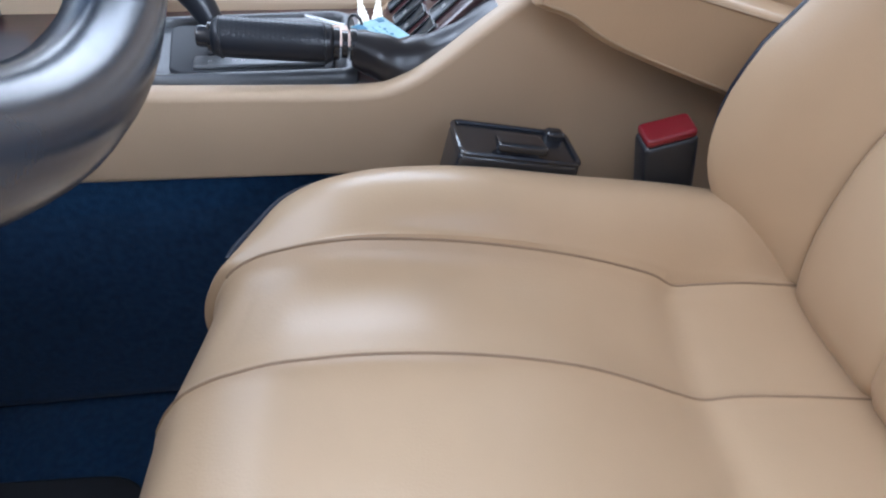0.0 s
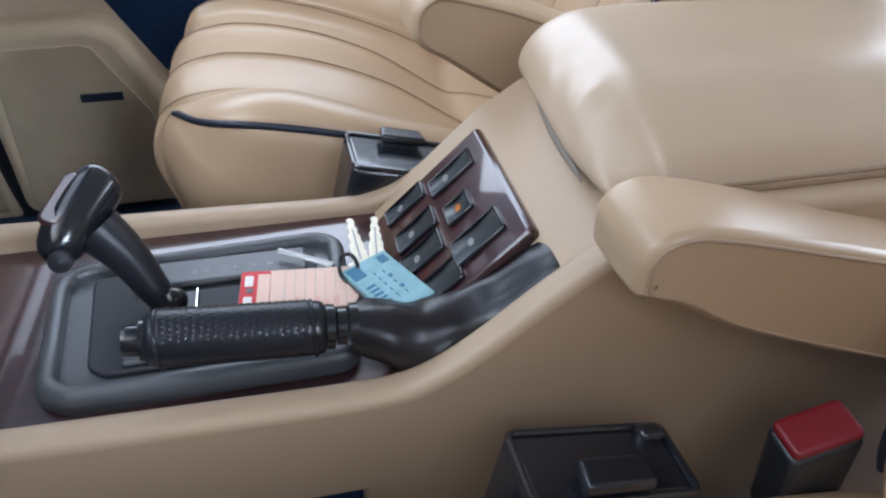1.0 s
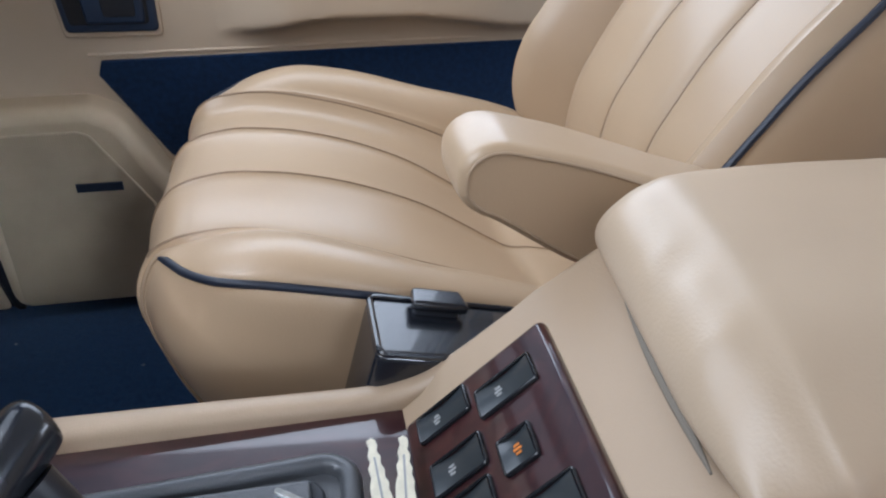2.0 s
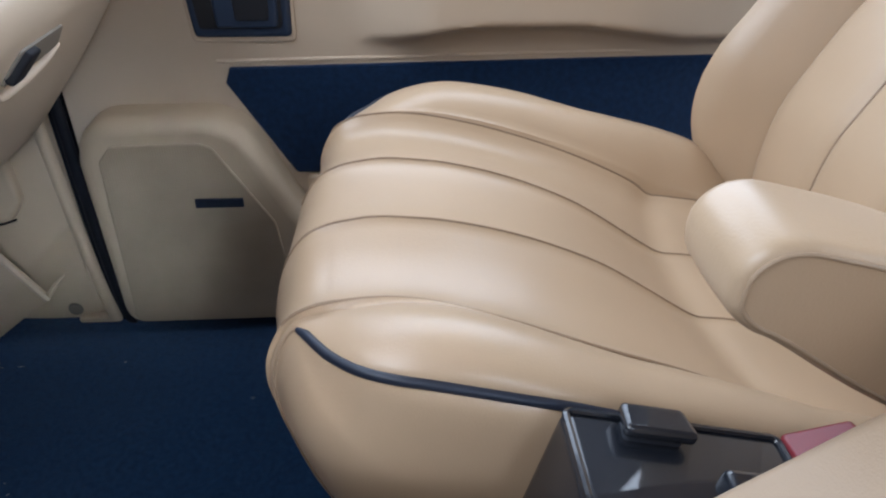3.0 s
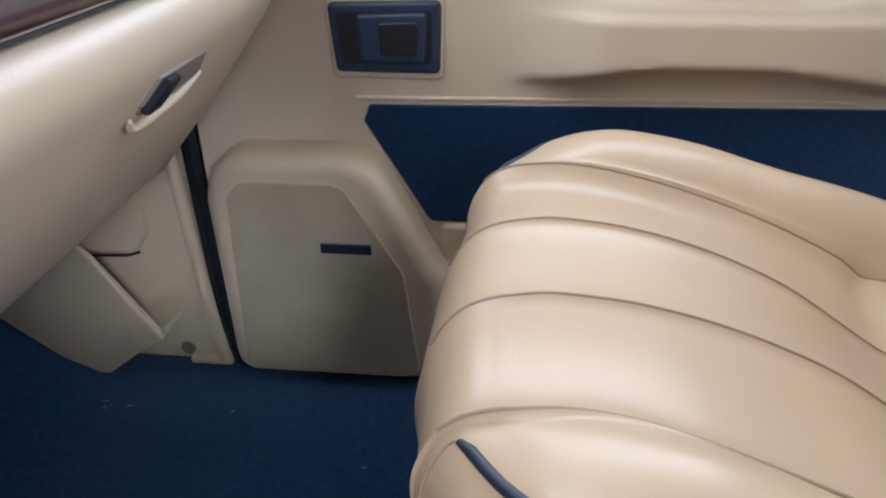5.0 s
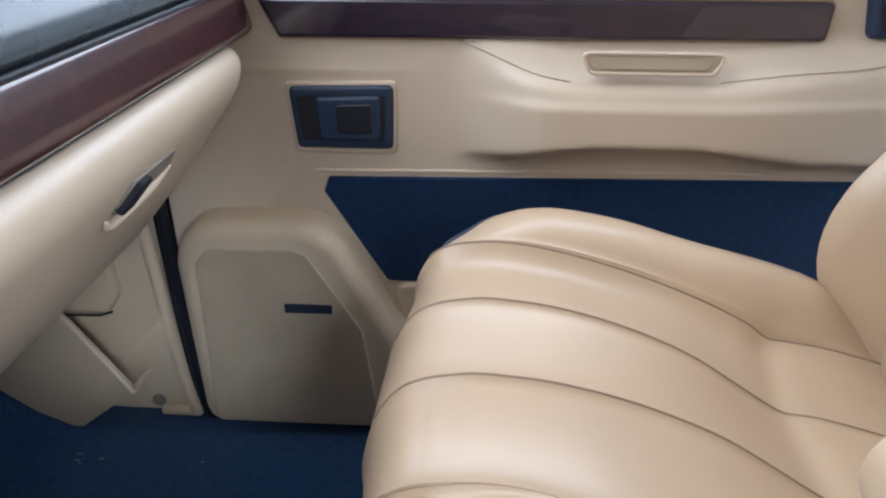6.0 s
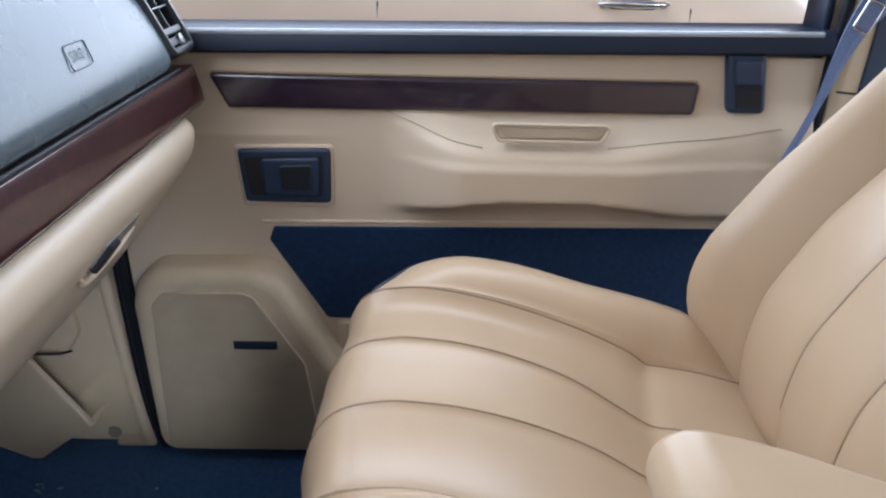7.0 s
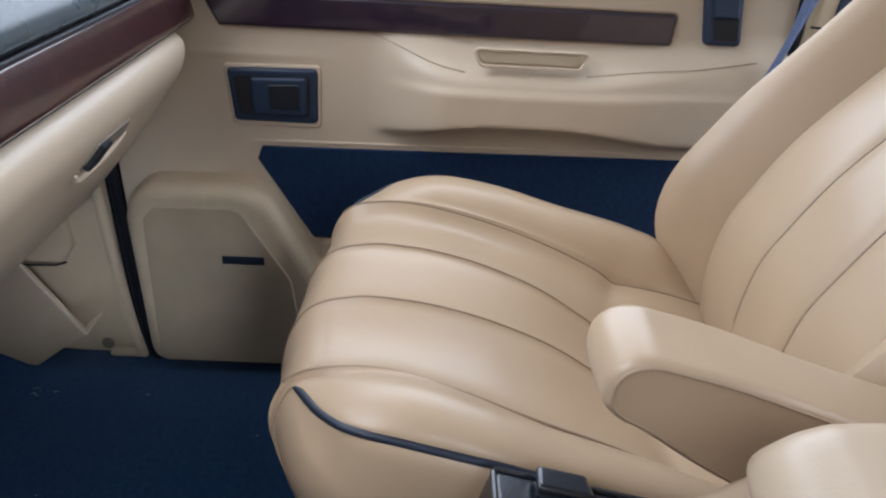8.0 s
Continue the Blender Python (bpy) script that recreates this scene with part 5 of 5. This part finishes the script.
    ob.matrix_parent_inverse = Matrix.Translation((-0.165, -0.043, -0.357))


build_keys()


# ---- steering wheel ----
def build_wheel():
    wheel = thing("steering_wheel", "black leather steering wheel with thick stitched rim", "steering wheel", (0.04, -0.405, 0.71))
    a = 0.27
    n = Vector((math.cos(a), 0, math.sin(a)))
    m = axes((0, 0, 0), (0, 1, 0), (-math.sin(a), 0, math.cos(a)))
    if (m.to_3x3() @ Vector((0, 0, 1))).dot(n) < 0:
        m = axes((0, 0, 0), (0, -1, 0), (-math.sin(a), 0, math.cos(a)))
    rows = []
    for i in range(96):
        q = 2 * math.pi * i / 96
        c = Vector((0.19 * math.cos(q), 0.19 * math.sin(q), 0))
        o = Vector((math.cos(q), math.sin(q), 0))
        rows.append([m @ (c + 0.0158 * math.cos(2 * math.pi * k / 16) * o + Vector((0, 0, 0.0150 * math.sin(2 * math.pi * k / 16)))) for k in range(16)])
    part("rim", grid(rows, close_u=True, close_v=True), RIM_BLUE, wheel)
    for q in (radians(-38), radians(-142), radians(18), radians(162)):
        for d in (-0.006, 0.006):
            c = Vector((0.19 * math.cos(q + d / 0.19), 0.19 * math.sin(q + d / 0.19), 0))
            o = Vector((math.cos(q + d / 0.19), math.sin(q + d / 0.19), 0))
            part("rim_band", tube([m @ (c + 0.0159 * math.cos(k) * o + Vector((0, 0, 0.0151 * math.sin(k)))) for k in np.linspace(0, 2 * math.pi, 25)], 0.0012, 6), BLACK, wheel)
    part("hub", slab(rounded([(-0.085, -0.06), (0.085, -0.06), (0.085, 0.05), (-0.085, 0.05)], 0.03), 0.05, 0.02, m @ Matrix.Translation((0, 0, -0.075))), BLACK_MATT, wheel, "black padded hub")
    for sx in (-1, 1):
        for y0, y1 in ((0.012, 0.040), (-0.045, -0.085)):
            part("spoke", tube([m @ Vector((sx * 0.07, y0, -0.052)), m @ Vector((sx * 0.12, (y0 + y1) / 2, -0.035)), m @ Vector((sx * (0.172 if y1 > -0.08 else 0.158), y1, -0.004))], 0.016, 12, flat=0.5), BLACK_MATT, wheel, "black spoke")
    part("column", tube([m @ Vector((0, 0, -0.06)), m @ Vector((0, 0, -0.22))], 0.042, 20), BLACK_MATT, wheel, "black column shroud")


build_wheel()


# ---- parked car beside the window ----
def build_parked_car():
    car = thing("parked_car", "pale beige parked car with a chrome door handle", "car", (0.4, 2.5, -0.52))
    def put(ob):
        ob.matrix_parent_inverse = Matrix.Translation((-0.4, -2.5, 0.52))
        return ob
    prof = smooth_line([(1.72, -0.32), (1.62, -0.25), (1.60, 0.05), (1.595, 0.35), (1.60, 0.55), (1.63, 0.68), (1.70, 0.74), (1.95, 1.05), (2.15, 1.16)], 5)
    ring = [tuple(p) for p in prof] + [(2.85, 1.16), (3.05, 0.9), (3.3, 0.7), (3.38, 0.3), (3.3, -0.32)]
    def ends(x):
        return 1 - 0.25 * abs((x - 0.4) / 2.3) ** 6
    rows = [[(x, 2.5 + (y - 2.5) * ends(x), -0.32 + (z + 0.32) * (1 if -0.9 < x < 1.6 else 0.62 if z > 0.7 else 1)) for y, z in ring] for x in (-1.9, -1.5, -0.95, -0.85, 0.0, 0.75, 1.55, 1.65, 2.2, 2.7)]
    put(part("body", grid(rows, close_v=True, caps=True), CAR_PAINT, car, "pale beige painted body"))
    def flank(z):
        return blend(z, (-0.25, 1.62), (0.05, 1.60), (0.35, 1.595), (0.55, 1.60), (0.68, 1.63), (0.74, 1.70))
    for x in (0.0, 0.73):
        put(part("door_gap", tube([(x, flank(z) + 0.0005, z) for z in np.linspace(-0.2, 0.70, 14)], 0.003, 6), GAP, car))
    line = [(x, 1.585 - 0.006 * math.sin(math.pi * (x - 0.508) / 0.164), 0.5765) for x in np.linspace(0.508, 0.672, 19)]
    handle = put(part("door_handle", tube(line, 0.0125, 16, taper=[0.30 + 0.70 * math.sin(math.pi * k / 18) ** 0.6 for k in range(19)], flat=0.75), CHROME, car, "chrome door handle"))
    cup = [(0.592 + 0.062 * math.cos(q), 0.573 + 0.017 * math.sin(q)) for q in np.linspace(0, 2 * math.pi, 25)[:-1]]
    part("handle_recess", slab(cup, 0.003, 0.001, side_plane(1.6045)), GREY, handle, "dark oval recess")
    for x in (0.520, 0.660):
        part("handle_foot", box(x - 0.008, 1.584, 0.568, x + 0.008, 1.604, 0.584, 0.003), CHROME, handle)
    for x in (-1.2, 1.9):
        w = put(part("wheel", lathe([(0.0, 0.0), (0.30, 0.0), (0.335, 0.03), (0.335, 0.17), (0.30, 0.20), (0.0, 0.20)], Matrix.Translation((x, 1.82, -0.185)) @ pose(0, 0, 0, 90), 32), RUBBER, car, "black tyre"))
        part("rim", lathe([(0.0, 0.0), (0.19, 0.0), (0.20, 0.01), (0.0, 0.015)], Matrix.Translation((x, 1.619, -0.185)) @ pose(0, 0, 0, 90), 24), CHROME, w)


build_parked_car()


# ---- lint on the carpet ----
def build_lint():
    rng = random.Random(7)
    bm = bmesh.new()
    for k in range(26):
        near = k < 16
        x, y = (rng.gauss(-0.43, 0.03), rng.gauss(0.645, 0.008)) if near else (rng.uniform(-0.5, -0.05), rng.uniform(0.3, 0.70))
        a, r = rng.uniform(-0.5, 0.5), rng.uniform(0.0006, 0.0014)
        u = Vector((math.cos(a), math.sin(a), 0)) * r * rng.uniform(1.5, 4)
        w = Vector((-math.sin(a), math.cos(a), 0)) * r * 0.35
        c = Vector((x, y, 0.0032 + 0.003 * noise.noise(Vector((x * 9, y * 9, 0.3)))))
        low = [bm.verts.new(c + p) for p in (u, w, -u, -w)]
        tip = bm.verts.new(c + Vector((0, 0, 0.0008)))
        for i in range(4):
            bm.faces.new((low[i], low[(i + 1) % 4], tip))
    return bm


tagged(mesh_object("carpet_lint", build_lint(), LINT), "pale specks of lint on the navy carpet", "lint", kind="stuff")
